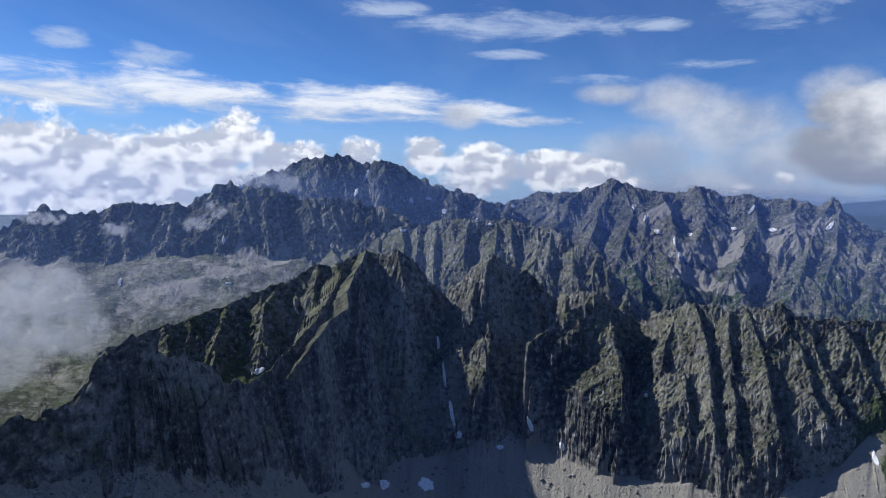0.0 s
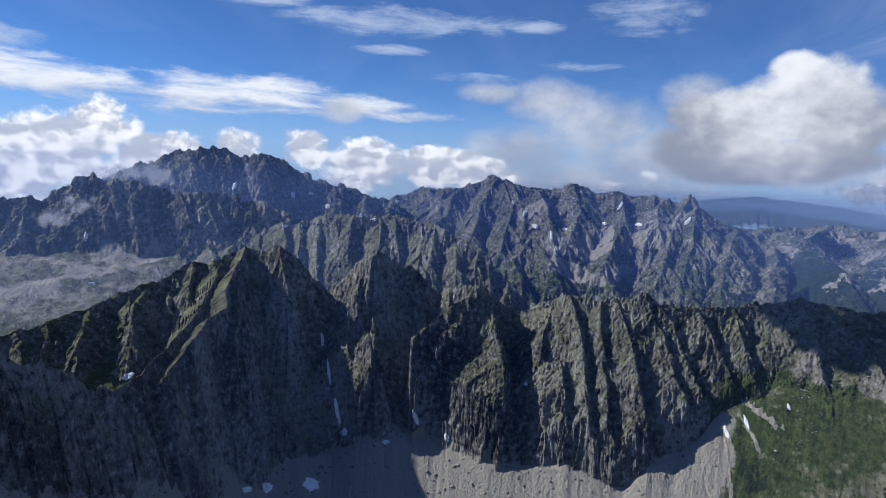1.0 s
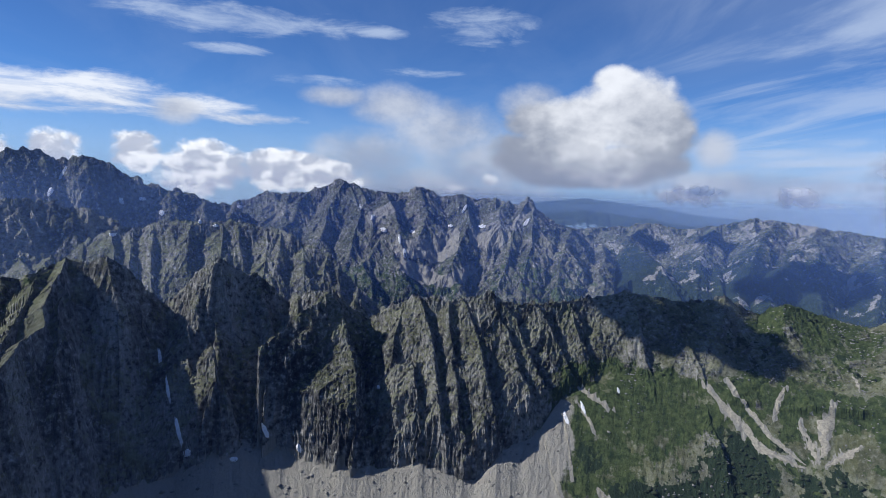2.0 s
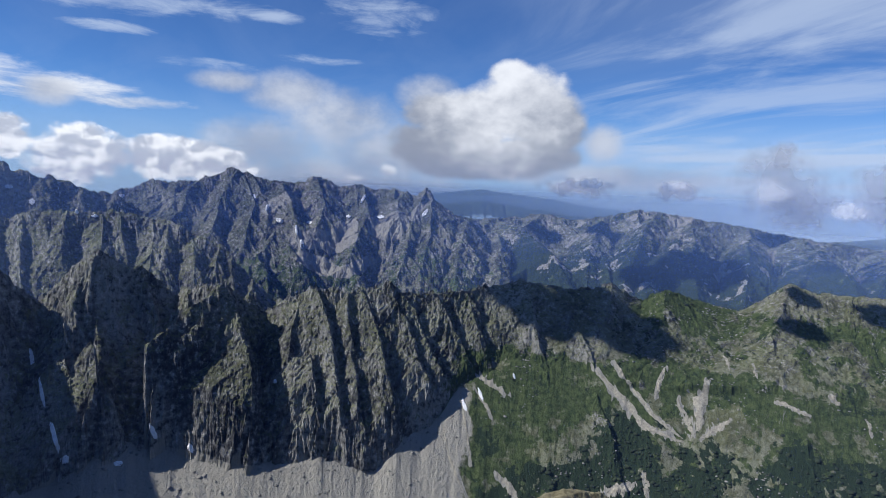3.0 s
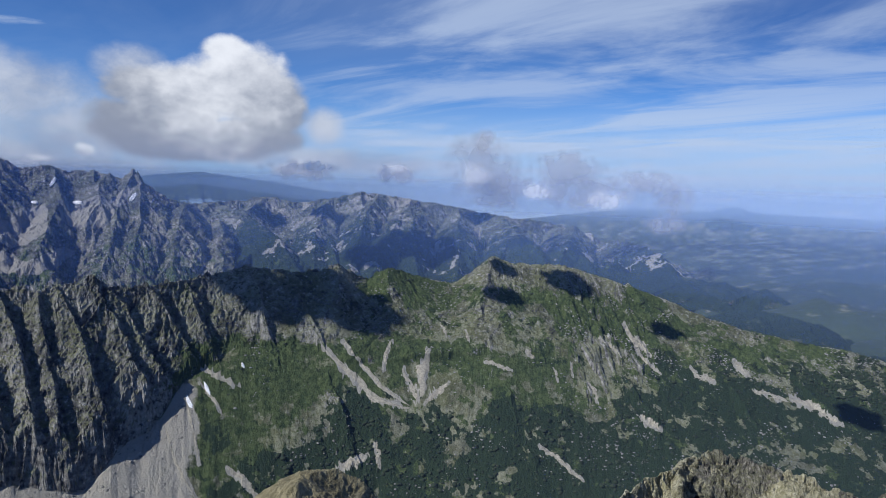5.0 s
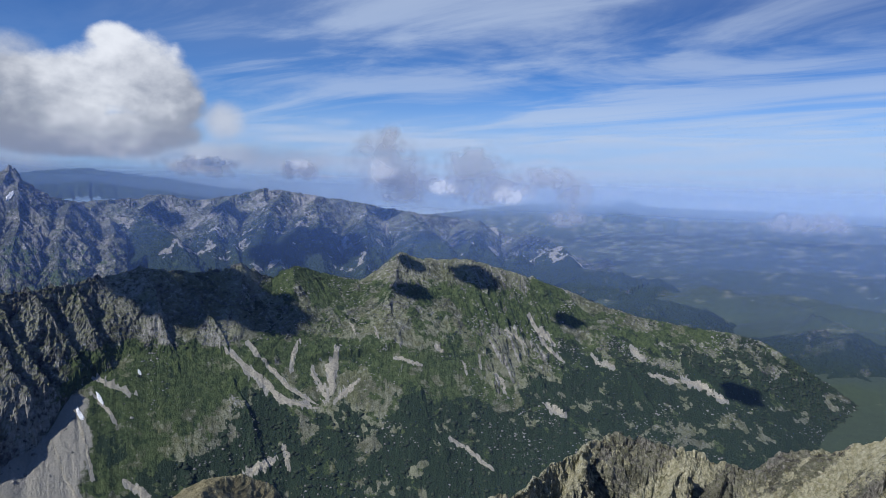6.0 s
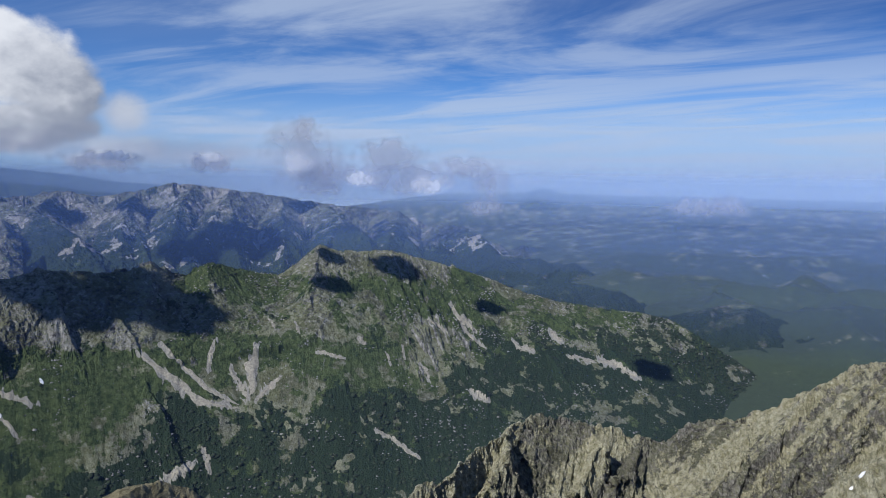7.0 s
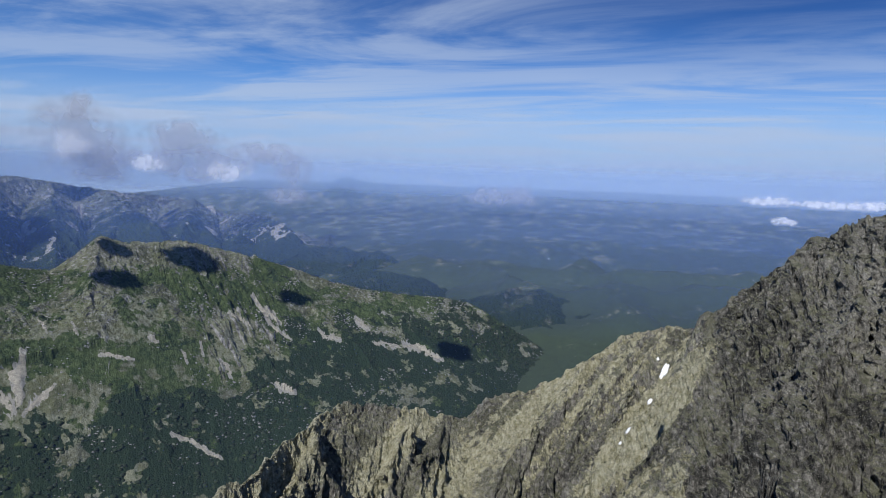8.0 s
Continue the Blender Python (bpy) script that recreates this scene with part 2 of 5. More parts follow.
def lump_mesh(name, places, sizes, flat, seed):
    """Many small uneven lumps in one mesh, each a jittered twenty-sided block."""
    g = (1 + 5 ** 0.5) / 2
    ico = np.array([(-1, g, 0), (1, g, 0), (-1, -g, 0), (1, -g, 0), (0, -1, g), (0, 1, g), (0, -1, -g), (0, 1, -g), (g, 0, -1), (g, 0, 1), (-g, 0, -1), (-g, 0, 1)]) / 1.9
    tri = np.array([(0, 11, 5), (0, 5, 1), (0, 1, 7), (0, 7, 10), (0, 10, 11), (1, 5, 9), (5, 11, 4), (11, 10, 2), (10, 7, 6), (7, 1, 8),
                    (3, 9, 4), (3, 4, 2), (3, 2, 6), (3, 6, 8), (3, 8, 9), (4, 9, 5), (2, 4, 11), (6, 2, 10), (8, 6, 7), (9, 8, 1)])
    rng = np.random.RandomState(seed)
    n = len(places)
    v = ico[None] * rng.uniform(0.6, 1.25, (n, 12, 1)) * sizes[:, None, None] * rng.uniform(0.7, 1.4, (n, 1, 3)) * np.array((1, 1, flat)) + places[:, None]
    f = (tri[None] + (np.arange(n) * 12)[:, None, None]).reshape(-1)
    me = bpy.data.meshes.new(name)
    me.vertices.add(n * 12)
    me.vertices.foreach_set("co", np.ascontiguousarray(v.reshape(-1)))
    me.loops.add(len(f))
    me.loops.foreach_set("vertex_index", f.astype(np.int32))
    me.polygons.add(n * 20)
    me.polygons.foreach_set("loop_start", np.arange(0, len(f), 3, dtype=np.int32))
    me.update(calc_edges=True)
    return me


class Massif:
    """A mountain from its skeleton: a crest line of (azimuth, elevation angle, distance), spurs that run down from it to the
    foot line, side ribs on the spurs, and an apron of rubble or turf that fills up from below between them."""

    def __init__(self, crest, foot, seed, end=None, spacing=40.0, side=1.3, ribs=3, jag=8.0, jag_len=18.0, rough=4.0, rough_len=26.0,
                 back=1.0, sink=6.0, drift=0.25, bulge=1.0, long_spurs=None, fill=0.62,
                 crest_side=None, groove=0.0, groove_len=20.0, slant=0.0, lit=0.65, groove_to=999.0, fan=5.0, chips=0.9, lean=0.12, even_fan=False, spread=(0.6, 1.5),
                 lines=(), recess=0.0, gentle=(200, 210), auto=True, tall=1.5, calm=0.0):
        self.crest, self.foot, self.seed, self.end, self.side, self.back = crest, foot, seed, end, side, back
        self.jag, self.jag_len, self.rough, self.rough_len, self.sink, self.fill = jag, jag_len, rough, rough_len, sink, fill
        self.long_spurs, self.groove, self.groove_len, self.groove_to = long_spurs, groove, groove_len, groove_to
        crest_side = crest_side or side
        self.fan, self.chips, self.lean, self.even_fan = fan, chips, lean, even_fan
        self.recess, self.gentle, self.tall, self.calm = recess, gentle, tall, calm
        rng = np.random.RandomState(seed)
        self.segs = []
        az0, az1 = crest[0][0], crest[-1][0]
        # crest
        n = int((az1 - az0) / 0.3)
        az = np.linspace(az0, az1, n + 1)
        x, y, z = self.top(az)
        for i in range(n):
            mild = 0.0 if long_spurs is None else float(ease(az[i], long_spurs[0] + 9, long_spurs[0] + 17))
            cs = crest_side + (0.75 - crest_side) * mild
            self.segs.append((x[i], y[i], z[i], x[i + 1], y[i + 1], z[i + 1], cs, cs))
        # spurs
        starts = []
        a = az0 + 0.5 if auto else az1
        while a < az1:
            starts.append((a, a + slant + rng.normal() * drift * 3, rng.uniform(0.1, 1.0), side * lit, side))
            rc = track(a, crest)[1]
            a += np.degrees(spacing / rc) * rng.uniform(*spread)
        for top, low, proud, left, right in starts:
            self.spur(top, low, proud, left, right, rng, ribs, spacing, bulge)
        for stops, left, right in lines:
            self.rib_line(stops, left, right, rng, ribs, spacing)
        self.segs = np.array(self.segs)

    def top(self, az):
        e, r = track(az, self.crest)
        u = np.radians(az) * r
        tooth = fbm(u / self.jag_len, 0 * u + 1.3, octaves=4, seed=self.seed, gain=0.62, sharp=True) - 0.45
        if self.long_spurs is not None:
            tooth = tooth * (1 - 0.72 * ease(az, self.long_spurs[0] + 6, self.long_spurs[0] + 16))
        z = r * np.tan(np.radians(e)) + tooth * self.jag
        r = r + fbm(u / 40, 0 * u + 7.7, octaves=3, seed=self.seed + 2) * self.jag * 0.7
        return r * np.sin(np.radians(az)), r * np.cos(np.radians(az)), z

    def low_line(self, az):
        ef, rf = track(az, self.foot)
        return rf, rf * np.tan(np.radians(ef))

    def place(self, az, el, proud):
        """Where a direction from the summit meets the even face between crest, foot and end, brought forward by proud metres."""
        slope = math.tan(radians(el))
        e, rc = (float(v) for v in track(az, self.crest))
        zc = rc * math.tan(radians(e))
        rf, zf = (float(v) for v in self.low_line(az))
        w = (slope * rc - zc) / ((zf - zc) - slope * (rf - rc))
        r = rc + (rf - rc) * max(w, 0.0)
        if w > 1 and self.end is not None:
            re, ze = (float(v) for v in track(az, self.end))
            w = (slope * rf - zf) / ((ze - zf) - slope * (re - rf))
            r = rf + (re - rf) * min(w, 1.0)
        r -= proud * (1 - 0.8 * float(ease(slope * r, zf + 0.45 * (zc - zf), zf)))
        a = radians(az)
        return r * math.sin(a), r * math.cos(a), r * slope

    def rib_line(self, stops, left, right, rng, ribs, spacing):
        """A rib that runs down the face through the given directions, with small side ribs."""
        path = [self.place(*k) for k in stops]
        for p, q in zip(path, path[1:]):
            mid = [(p[k] + q[k]) / 2 + rng.normal() * 2.0 for k in range(3)]
            dx, dy = q[0] - p[0], q[1] - p[1]
            d = math.hypot(dx, dy) + 1e-6
            for b, c in ((p, mid), (mid, q)):
                self.segs.append((*b, *c, left, right))
            for _ in range(ribs if left + right > 1.6 else 0):
                w = rng.uniform(0, 1)
                b = [p[k] + (q[k] - p[k]) * w for k in range(3)]
                turn = rng.choice([-1, 1]) * radians(rng.uniform(30, 75))
                cx, cy = (dx * math.cos(turn) - dy * math.sin(turn)) / d, (dx * math.sin(turn) + dy * math.cos(turn)) / d
                bank = (left + right) / 2
                length = spacing * rng.uniform(0.25, 0.7)
                self.segs.append((*b, b[0] + cx * length, b[1] + cy * length, b[2] - length * bank * rng.uniform(0.5, 0.85), bank * 0.8, bank * 1.3))

    def spur(self, top, low, proud, left, right, rng, ribs, spacing, bulge):
        x0, y0, z0 = (float(v) for v in self.top(np.array(top)))
        rf, zf = (float(v) for v in self.low_line(low))
        stops = [(x0, y0, z0 - 2)]
        r0 = math.hypot(x0, y0)
        steps = 6
        away = np.cumsum(rng.normal(size=steps + 1)) * spacing * 0.10
        for i in range(1, steps + 1):
            t = i / steps
            az = radians(top + (low - top) * t)
            r, z = r0 + (rf - r0) * t, z0 + (zf - z0) * t
            swell = math.sin(math.pi * min(1, t)) ** 0.7
            z += swell * spacing * 0.35 * bulge * proud + rng.normal() * spacing * 0.07
            z -= (1 - proud) * spacing * 0.3 * t
            side_x, side_y = math.cos(az) * away[i], -math.sin(az) * away[i]
            stops.append((r * math.sin(az) + side_x, r * math.cos(az) + side_y, z))
        for i in range(steps):
            p, q = stops[i], stops[i + 1]
            self.segs.append((*p, *q, left, right))
            # side ribs leave the spur slantwise and drop faster than it does
            for _ in range(ribs):
                w = rng.uniform(0.05, 0.95)
                b = [p[k] + (q[k] - p[k]) * w for k in range(3)]
                dx, dy = q[0] - p[0], q[1] - p[1]
                d = math.hypot(dx, dy) + 1e-6
                turn = rng.choice([-1, 1]) * radians(rng.uniform(35, 70))
                cx, cy = (dx * math.cos(turn) - dy * math.sin(turn)) / d, (dx * math.sin(turn) + dy * math.cos(turn)) / d
                length = spacing * rng.uniform(0.3, 0.75)
                drop = length * self.side * rng.uniform(0.62, 0.9)
                self.segs.append((*b, b[0] + cx * length, b[1] + cy * length, b[2] - drop, self.side, self.side * 1.35))

    def height(self, A, R):
        """Height over the eye's level on a grid of azimuths and distances, and how far the rubble lies over the rock."""
        X, Y = R * np.sin(np.radians(A)), R * np.cos(np.radians(A))
        wx = fbm(X / 45, Y / 45, octaves=3, seed=self.seed + 3) * 5
        wy = fbm(X / 45, Y / 45, octaves=3, seed=self.seed + 4) * 5
        X, Y = X + wx, Y + wy
        if self.recess:
            X = X + fbm(X / 15, Y / 15, octaves=3, seed=self.seed + 5) * 2.6
            Y = Y + fbm(X / 15, Y / 15, octaves=3, seed=self.seed + 6) * 2.6
        H = np.full(A.shape, -3000.0)
        az = A[0]
        rc = track(az, self.crest)[1]
        for x0, y0, z0, x1, y1, z1, sl, sr in self.segs:
            a0, a1 = sorted((math.degrees(math.atan2(x0, y0)), math.degrees(math.atan2(x1, y1))))
            pad = math.degrees(110.0 / max(60.0, math.hypot(x0, y0)) * (0.35 if math.hypot(x0, y0) < 300 else 1.0))
            i, j = np.searchsorted(az, (a0 - pad, a1 + pad))
            if j <= i:
                continue
            x, y = X[:, i:j], Y[:, i:j]
            dx, dy = x1 - x0, y1 - y0
            t = np.clip(((x - x0) * dx + (y - y0) * dy) / (dx * dx + dy * dy + 1e-9), 0, 1)
            d = np.hypot(x - x0 - t * dx, y - y0 - t * dy)
            bank = sl if sl == sr else np.where((x - x0) * dy - (y - y0) * dx > 0, sl, sr)
            bank = np.where((t >= 1) | (t <= 0), max(sl, sr) * 1.3, bank)
            h = z0 + (z1 - z0) * t - d * bank
            np.maximum(H[:, i:j], h, out=H[:, i:j])
        # the far side falls away evenly
        behind = R - rc[None, :]
        zc = rc * np.tan(np.radians(track(az, self.crest)[0]))
        H = np.where(behind > 0, np.maximum(H, zc[None, :] - 12 - behind * self.back), H)
        rf, zf = self.low_line(az)
        if self.recess:
            # the even face behind the ribs
            down = (rc - R) / (rc - rf)
            back = self.recess + (4.0 - self.recess) * ease(A, *self.gentle)
            back = back * ease(down, 0.0, 0.2) * (1 + 0.9 * fbm(A / 1.6, R / 60, octaves=4, gain=0.6, seed=self.seed + 9))
            down = (rc - R + back) / (rc - rf)
            H = np.where((down > 0) & (R > rf - 30) & (behind < -3), np.maximum(H, zc + (zf - zc) * down), H)
            # where the rock ends the rubble begins
            toe = rf + 12 + 7 * fbm(A * 0.9, R * 0, octaves=4, gain=0.65, seed=self.seed + 10)[:1]
            H = H - np.maximum(0, toe - R) * 4.0 * (1 - ease(A, *self.gentle))
            swell = fbm(X / 75, Y / 75, octaves=4, gain=0.55, seed=self.seed + 12, sharp=True) - 0.45
            H = H + swell * 13 * ease(A, *self.gentle) * ease(rc - R, 10, 70)
        fan = fbm(A * 1.1, R / 90, octaves=4, seed=self.seed + 8) * self.fan
        if self.even_fan:
            fan = fbm(X / 75, Y / 75, octaves=5, gain=0.55, seed=self.seed + 8) * self.fan
        if self.recess:
            fan = fan * 0.6 + 9 * fbm(X / 26, Y / 26, octaves=4, gain=0.6, seed=self.seed + 14, sharp=True) * (1 - ease(A, -15, -10))
        rise = np.minimum(self.fill, 0.72 * (zc - zf) / (rc - rf))
        if self.end is not None:
            re, ze = track(az, self.end)
            slope = (zf - ze) / (rf - re)
            F = np.where(R < rf, zf + (R - rf) * slope, zf + (R - rf) * rise) - self.sink + fan
        else:
            F = zf + (R - rf) * rise - self.sink + fan
        F = np.where(behind > -20, -3000, F)
        return np.maximum(H, F), F - H

    def mesh(self, step, face_rows, zones=None, apron_rows=0, back_to=0.12, az0=None, az1=None):
        az = np.arange(az0 if az0 is not None else self.crest[0][0], az1 if az1 is not None else self.crest[-1][0], step)
        rc = track(az, self.crest)[1]
        rf = self.low_line(az)[0]
        t = np.linspace(0, 1, face_rows)[:, None]
        rows = [rc + rc * back_to * w for w in np.linspace(1, 0.02, 12)]
        R = np.concatenate([np.array(rows), rc + (rf - rc) * t], 0)
        if self.end is not None:
            re = track(az, self.end)[0]
            R = np.concatenate([R, rf + (re - rf) * np.linspace(0, 1, apron_rows + 1)[1:, None]], 0)
        A = np.broadcast_to(az, R.shape)
        H, over = self.height(A, R)
        P = polar(A, R, H)
        N = np.cross(np.gradient(P, axis=0), np.gradient(P, axis=1))
        N /= np.linalg.norm(N, axis=2, keepdims=True) + 1e-9
        N *= np.sign(N[:, :, 2:3])
        L = self.rough_len
        crag = fbm(P[:, :, 0] / L, P[:, :, 1] / L, P[:, :, 2] / (L * self.tall), octaves=5, gain=0.56, seed=self.seed + 21)
        chip = fbm(P[:, :, 0] / L * 2.7, P[:, :, 1] / L * 2.7, P[:, :, 2] / L * 2.4 / self.tall, octaves=3, gain=0.55, seed=self.seed + 33, sharp=True) - 0.45
        soft = ease(over, -4, 4)
        amp = self.rough * (1 - 0.9 * soft) * (1 - 0.35 * ease(A, *self.gentle)) * (1 - self.calm * (1 - ease(A, -2, 3))) * (1 + 1.3 * ease(A, 109.5, 112.5))
        push = (crag * 1.3 + chip * self.chips) * amp
        if self.groove:
            u = np.radians(A) * rc + crag * L * 0.35 + (P[:, :, 2] - EYE[2]) * self.lean
            cut = fbm(u / self.groove_len, P[:, :, 2] / (self.groove_len * 6), octaves=4, gain=0.6, seed=self.seed + 55, sharp=True) - 0.45
            push = push + cut * self.groove * (1 - soft) * ease(rc - R, -5, 25) * (1 - ease(N[:, :, 2], 0.6, 0.9)) * (1 - ease(A, self.groove_to, self.groove_to + 8))
        P = P + N * push[:, :, None]
        frac = np.where(R > rf, (rc - R) / (rc - rf), 1 + (rf - R) / 300.0)
        z = zones(A, frac, soft, N[:, :, 2], P) if zones else None
        self.az, self.R, self.P, self.N, self.zones, self.rows = az, R, P, N, z, (12, 12 + face_rows)
        return self

    def at(self, az, el):
        """The place on the near side of this mountain that lies in a direction from the summit, and its normal."""
        i = int(np.clip(np.searchsorted(self.az, az), 0, len(self.az) - 1))
        p = self.P[self.rows[0]:, i]
        e = np.degrees(np.arctan2(p[:, 2] - EYE[2], np.hypot(p[:, 0], p[:, 1])))
        top = np.maximum.accumulate(e[::-1])[::-1]
        j = int(np.argmin(np.abs(e - el) + (e < top - 0.05) * 0.2))
        return Vector(p[j]), Vector(self.N[self.rows[0] + j, i])

    def build(self, name, mat, label, category, cuts):
        """One thing with a part for each stretch of it: cuts are (part name, first azimuth, last azimuth, first row, last row)."""
        top = tagged(new(name), label, category)
        for part_name, a0, a1, r0, r1 in cuts:
            i, j = np.searchsorted(self.az, (a0, a1))
            j = min(j + 1, len(self.az))
            zs = {k: v[r0:r1, i:j] for k, v in self.zones.items()}
            me = grid_mesh(part_name, self.P[r0:r1, i:j], zs)
            me.materials.append(mat)
            ob = new(part_name, me)
            ob.parent = top
        return top


def rock_material(name, rock=(0.13, 0.125, 0.12), dark=(0.05, 0.05, 0.055), grass=(0.085, 0.10, 0.03), size=1.0, green=0.5, bump=1.0,
                  turf_low=(0.030, 0.055, 0.020), turf_high=(0.082, 0.108, 0.044), cracks=0.0):
    """Weathered granite with grass on its ledges; zones scree, turf and pine lay rubble, turf and dwarf pine over it."""
    m = bpy.data.materials.new(name)
    m.use_nodes = True
    m.node_tree.nodes.clear()
    k = Nodes(m.node_tree)
    geo = k.add("ShaderNodeNewGeometry")
    p, nrm = geo.outputs["Position"], geo.outputs["Normal"]
    px, py, pz = k.split(p)
    streaky = k.join(px, py, k.math("MULTIPLY", pz, 0.35))
    big = k.noise(streaky, 0.012 / size, 6, 0.6)
    fine = k.noise(p, 0.12 / size, 6, 0.65)
    c = k.mix(k.step(big, 0.35, 0.68), dark, rock)
    c = k.mix(k.step(fine, 0.48, 0.72), c, tuple(min(1, v * 1.5) for v in rock))
    c = k.mix(k.math("MULTIPLY", k.step(fine, 0.49, 0.36), 0.85), c, tuple(v * 0.5 for v in dark))
    speck = k.noise(p, 0.6 / size, 5, 0.8)
    c = k.mix(k.math("MULTIPLY", k.step(speck, 0.46, 0.34), 0.75), c, tuple(v * 0.45 for v in dark))
    c = k.mix(k.math("MULTIPLY", k.step(speck, 0.58, 0.72), 0.5), c, tuple(min(1, v * 1.7) for v in rock))
    up = k.split(nrm)[2]
    ledge = k.math("ADD", up, k.math("MULTIPLY", k.math("SUBTRACT", k.noise(p, 0.03 / size, 5, 0.6), 0.5), 1.1))
    lawn = k.mix(k.step(k.noise(p, 0.02 / size, 5, 0.6), 0.35, 0.65), grass, tuple(v * 0.55 for v in grass))
    lawn = k.mix(k.math("MULTIPLY", k.step(k.noise(p, 0.2 / size, 3, 0.6), 0.5, 0.75), 0.5), lawn, (0.2, 0.19, 0.1))
    c = k.mix(k.math("MULTIPLY", k.step(ledge, 0.28, 0.62), green), c, lawn)
    # turf, dwarf pine and scree zones
    grain = k.noise(p, 0.05 / size, 8, 0.78)
    turf = k.step(k.math("ADD", k.attr("turf"), k.math("MULTIPLY", k.math("SUBTRACT", grain, 0.5), 2.4)), 0.44, 0.56)
    c = k.mix(turf, c, k.mix(k.step(fine, 0.3, 0.7), turf_low, turf_high))
    clump = k.noise(p, 0.035 / size, 9, 0.8)
    pine = k.step(k.math("ADD", k.attr("pine"), k.math("MULTIPLY", k.math("SUBTRACT", clump, 0.5), 2.9)), 0.45, 0.53)
    c = k.mix(pine, c, k.mix(fine, (0.009, 0.020, 0.011), (0.027, 0.044, 0.023)))
    rub = k.step(k.math("ADD", k.attr("scree"), k.math("MULTIPLY", k.math("SUBTRACT", grain, 0.5), 0.9)), 0.4, 0.6)
    c = k.mix(rub, c, k.mix(k.noise(p, 0.4 / size, 4, 0.7), (0.18, 0.175, 0.158), (0.35, 0.34, 0.305)))
    height = k.noise(streaky, 0.16 / size, 7, 0.75)
    if cracks:
        # blocky joints: facets, with crevice shade painted dark in some seams and pits
        cell = k.add("ShaderNodeTexVoronoi", feature="DISTANCE_TO_EDGE")
        k.put(cell.inputs["Vector"], k.vec("ADD", streaky, k.scale(k.noise_vec(p, 0.3 / size, 4), 4.0 * size)))
        cell.inputs["Scale"].default_value = 0.2 / size
        seam = cell.outputs["Distance"]
        height = k.math("ADD", height, k.math("MULTIPLY", k.step(seam, 0.0, 0.2), 0.22))
        height = k.math("ADD", height, k.math("MULTIPLY", k.noise(p, 0.7 / size, 4, 0.7), 0.25))
        c = k.mix(k.math("MULTIPLY", k.math("MULTIPLY", k.step(seam, 0.10, 0.02), k.step(k.noise(p, 0.05 / size, 4, 0.6), 0.48, 0.66)), 0.5 * cracks), c, tuple(v * 0.3 for v in dark))
        c = k.mix(k.math("MULTIPLY", k.step(k.noise(p, 0.9 / size, 4, 0.75), 0.44, 0.34), 0.7 * cracks), c, tuple(v * 0.6 for v in dark))
        c = k.mix(k.math("MULTIPLY", k.step(k.noise(k.vec("ADD", p, (31.0, 7.0, 0.0)), 0.9 / size, 4, 0.75), 0.55, 0.66), 0.6 * cracks), c, tuple(v * 1.9 for v in rock))
    b = k.add("ShaderNodeBsdfPrincipled")
    k.put(b.inputs["Base Color"], c)
    b.inputs["Roughness"].default_value = 0.92
    b.inputs["Specular IOR Level"].default_value = 0.2
    bp = k.add("ShaderNodeBump")
    bp.inputs["Strength"].default_value = 1.0 * bump
    bp.inputs["Distance"].default_value = 5.0 * size
    k.put(bp.inputs["Height"], height)
    k.t.links.new(bp.outputs[0], b.inputs["Normal"])
    o = k.add("ShaderNodeOutputMaterial")
    k.t.links.new(b.outputs[0], o.inputs[0])
    return m


def plain_material():
    m = bpy.data.materials.new("lowland")
    m.use_nodes = True
    m.node_tree.nodes.clear()
    k = Nodes(m.node_tree)
    p = k.add("ShaderNodeNewGeometry").outputs["Position"]
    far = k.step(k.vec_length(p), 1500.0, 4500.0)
    wood = k.noise(p, 0.010, 9, 0.72)
    fields = k.add("ShaderNodeTexVoronoi")
    k.put(fields.inputs["Vector"], k.vec("ADD", p, k.scale(k.noise_vec(p, 0.004, 3), 160.0)))
    fields.inputs["Scale"].default_value = 0.022
    plot = k.split(fields.outputs["Color"])[0]
    meadow = k.mix(plot, (0.045, 0.065, 0.03), (0.16, 0.155, 0.10))
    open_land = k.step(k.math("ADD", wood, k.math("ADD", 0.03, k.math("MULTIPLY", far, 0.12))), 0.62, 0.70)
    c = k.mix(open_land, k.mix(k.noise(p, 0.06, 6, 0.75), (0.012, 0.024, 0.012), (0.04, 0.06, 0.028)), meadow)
    roofs = k.math("MULTIPLY", k.step(k.noise(p, 0.05, 4, 0.8), 0.66, 0.70), k.step(k.noise(p, 0.0035, 3, 0.6), 0.54, 0.60))
    c = k.mix(roofs, c, (0.75, 0.70, 0.64))
    b = k.add("ShaderNodeBsdfPrincipled")
    k.put(b.inputs["Base Color"], c)
    b.inputs["Roughness"].default_value = 0.95
    o = k.add("ShaderNodeOutputMaterial")
    k.t.links.new(b.outputs[0], o.inputs[0])
    return m


ROCK = rock_material("granite_wall", rock=(0.25, 0.248, 0.24), dark=(0.042, 0.045, 0.052), grass=(0.135, 0.15, 0.058), green=0.62, turf_low=(0.022, 0.040, 0.016), turf_high=(0.074, 0.096, 0.036))
FAR_ROCK = rock_material("far_granite", size=1.7, rock=(0.28, 0.27, 0.255), dark=(0.032, 0.036, 0.043), grass=(0.08, 0.1, 0.04), green=0.55)
NEAR_ROCK = rock_material("summit_granite", size=0.16, rock=(0.27, 0.262, 0.235), dark=(0.04, 0.041, 0.04), grass=(0.19, 0.195, 0.105), green=0.55, bump=1.3,
                          turf_low=(0.25, 0.24, 0.135), turf_high=(0.52, 0.50, 0.37), cracks=1.0)
LOWLAND = plain_material()


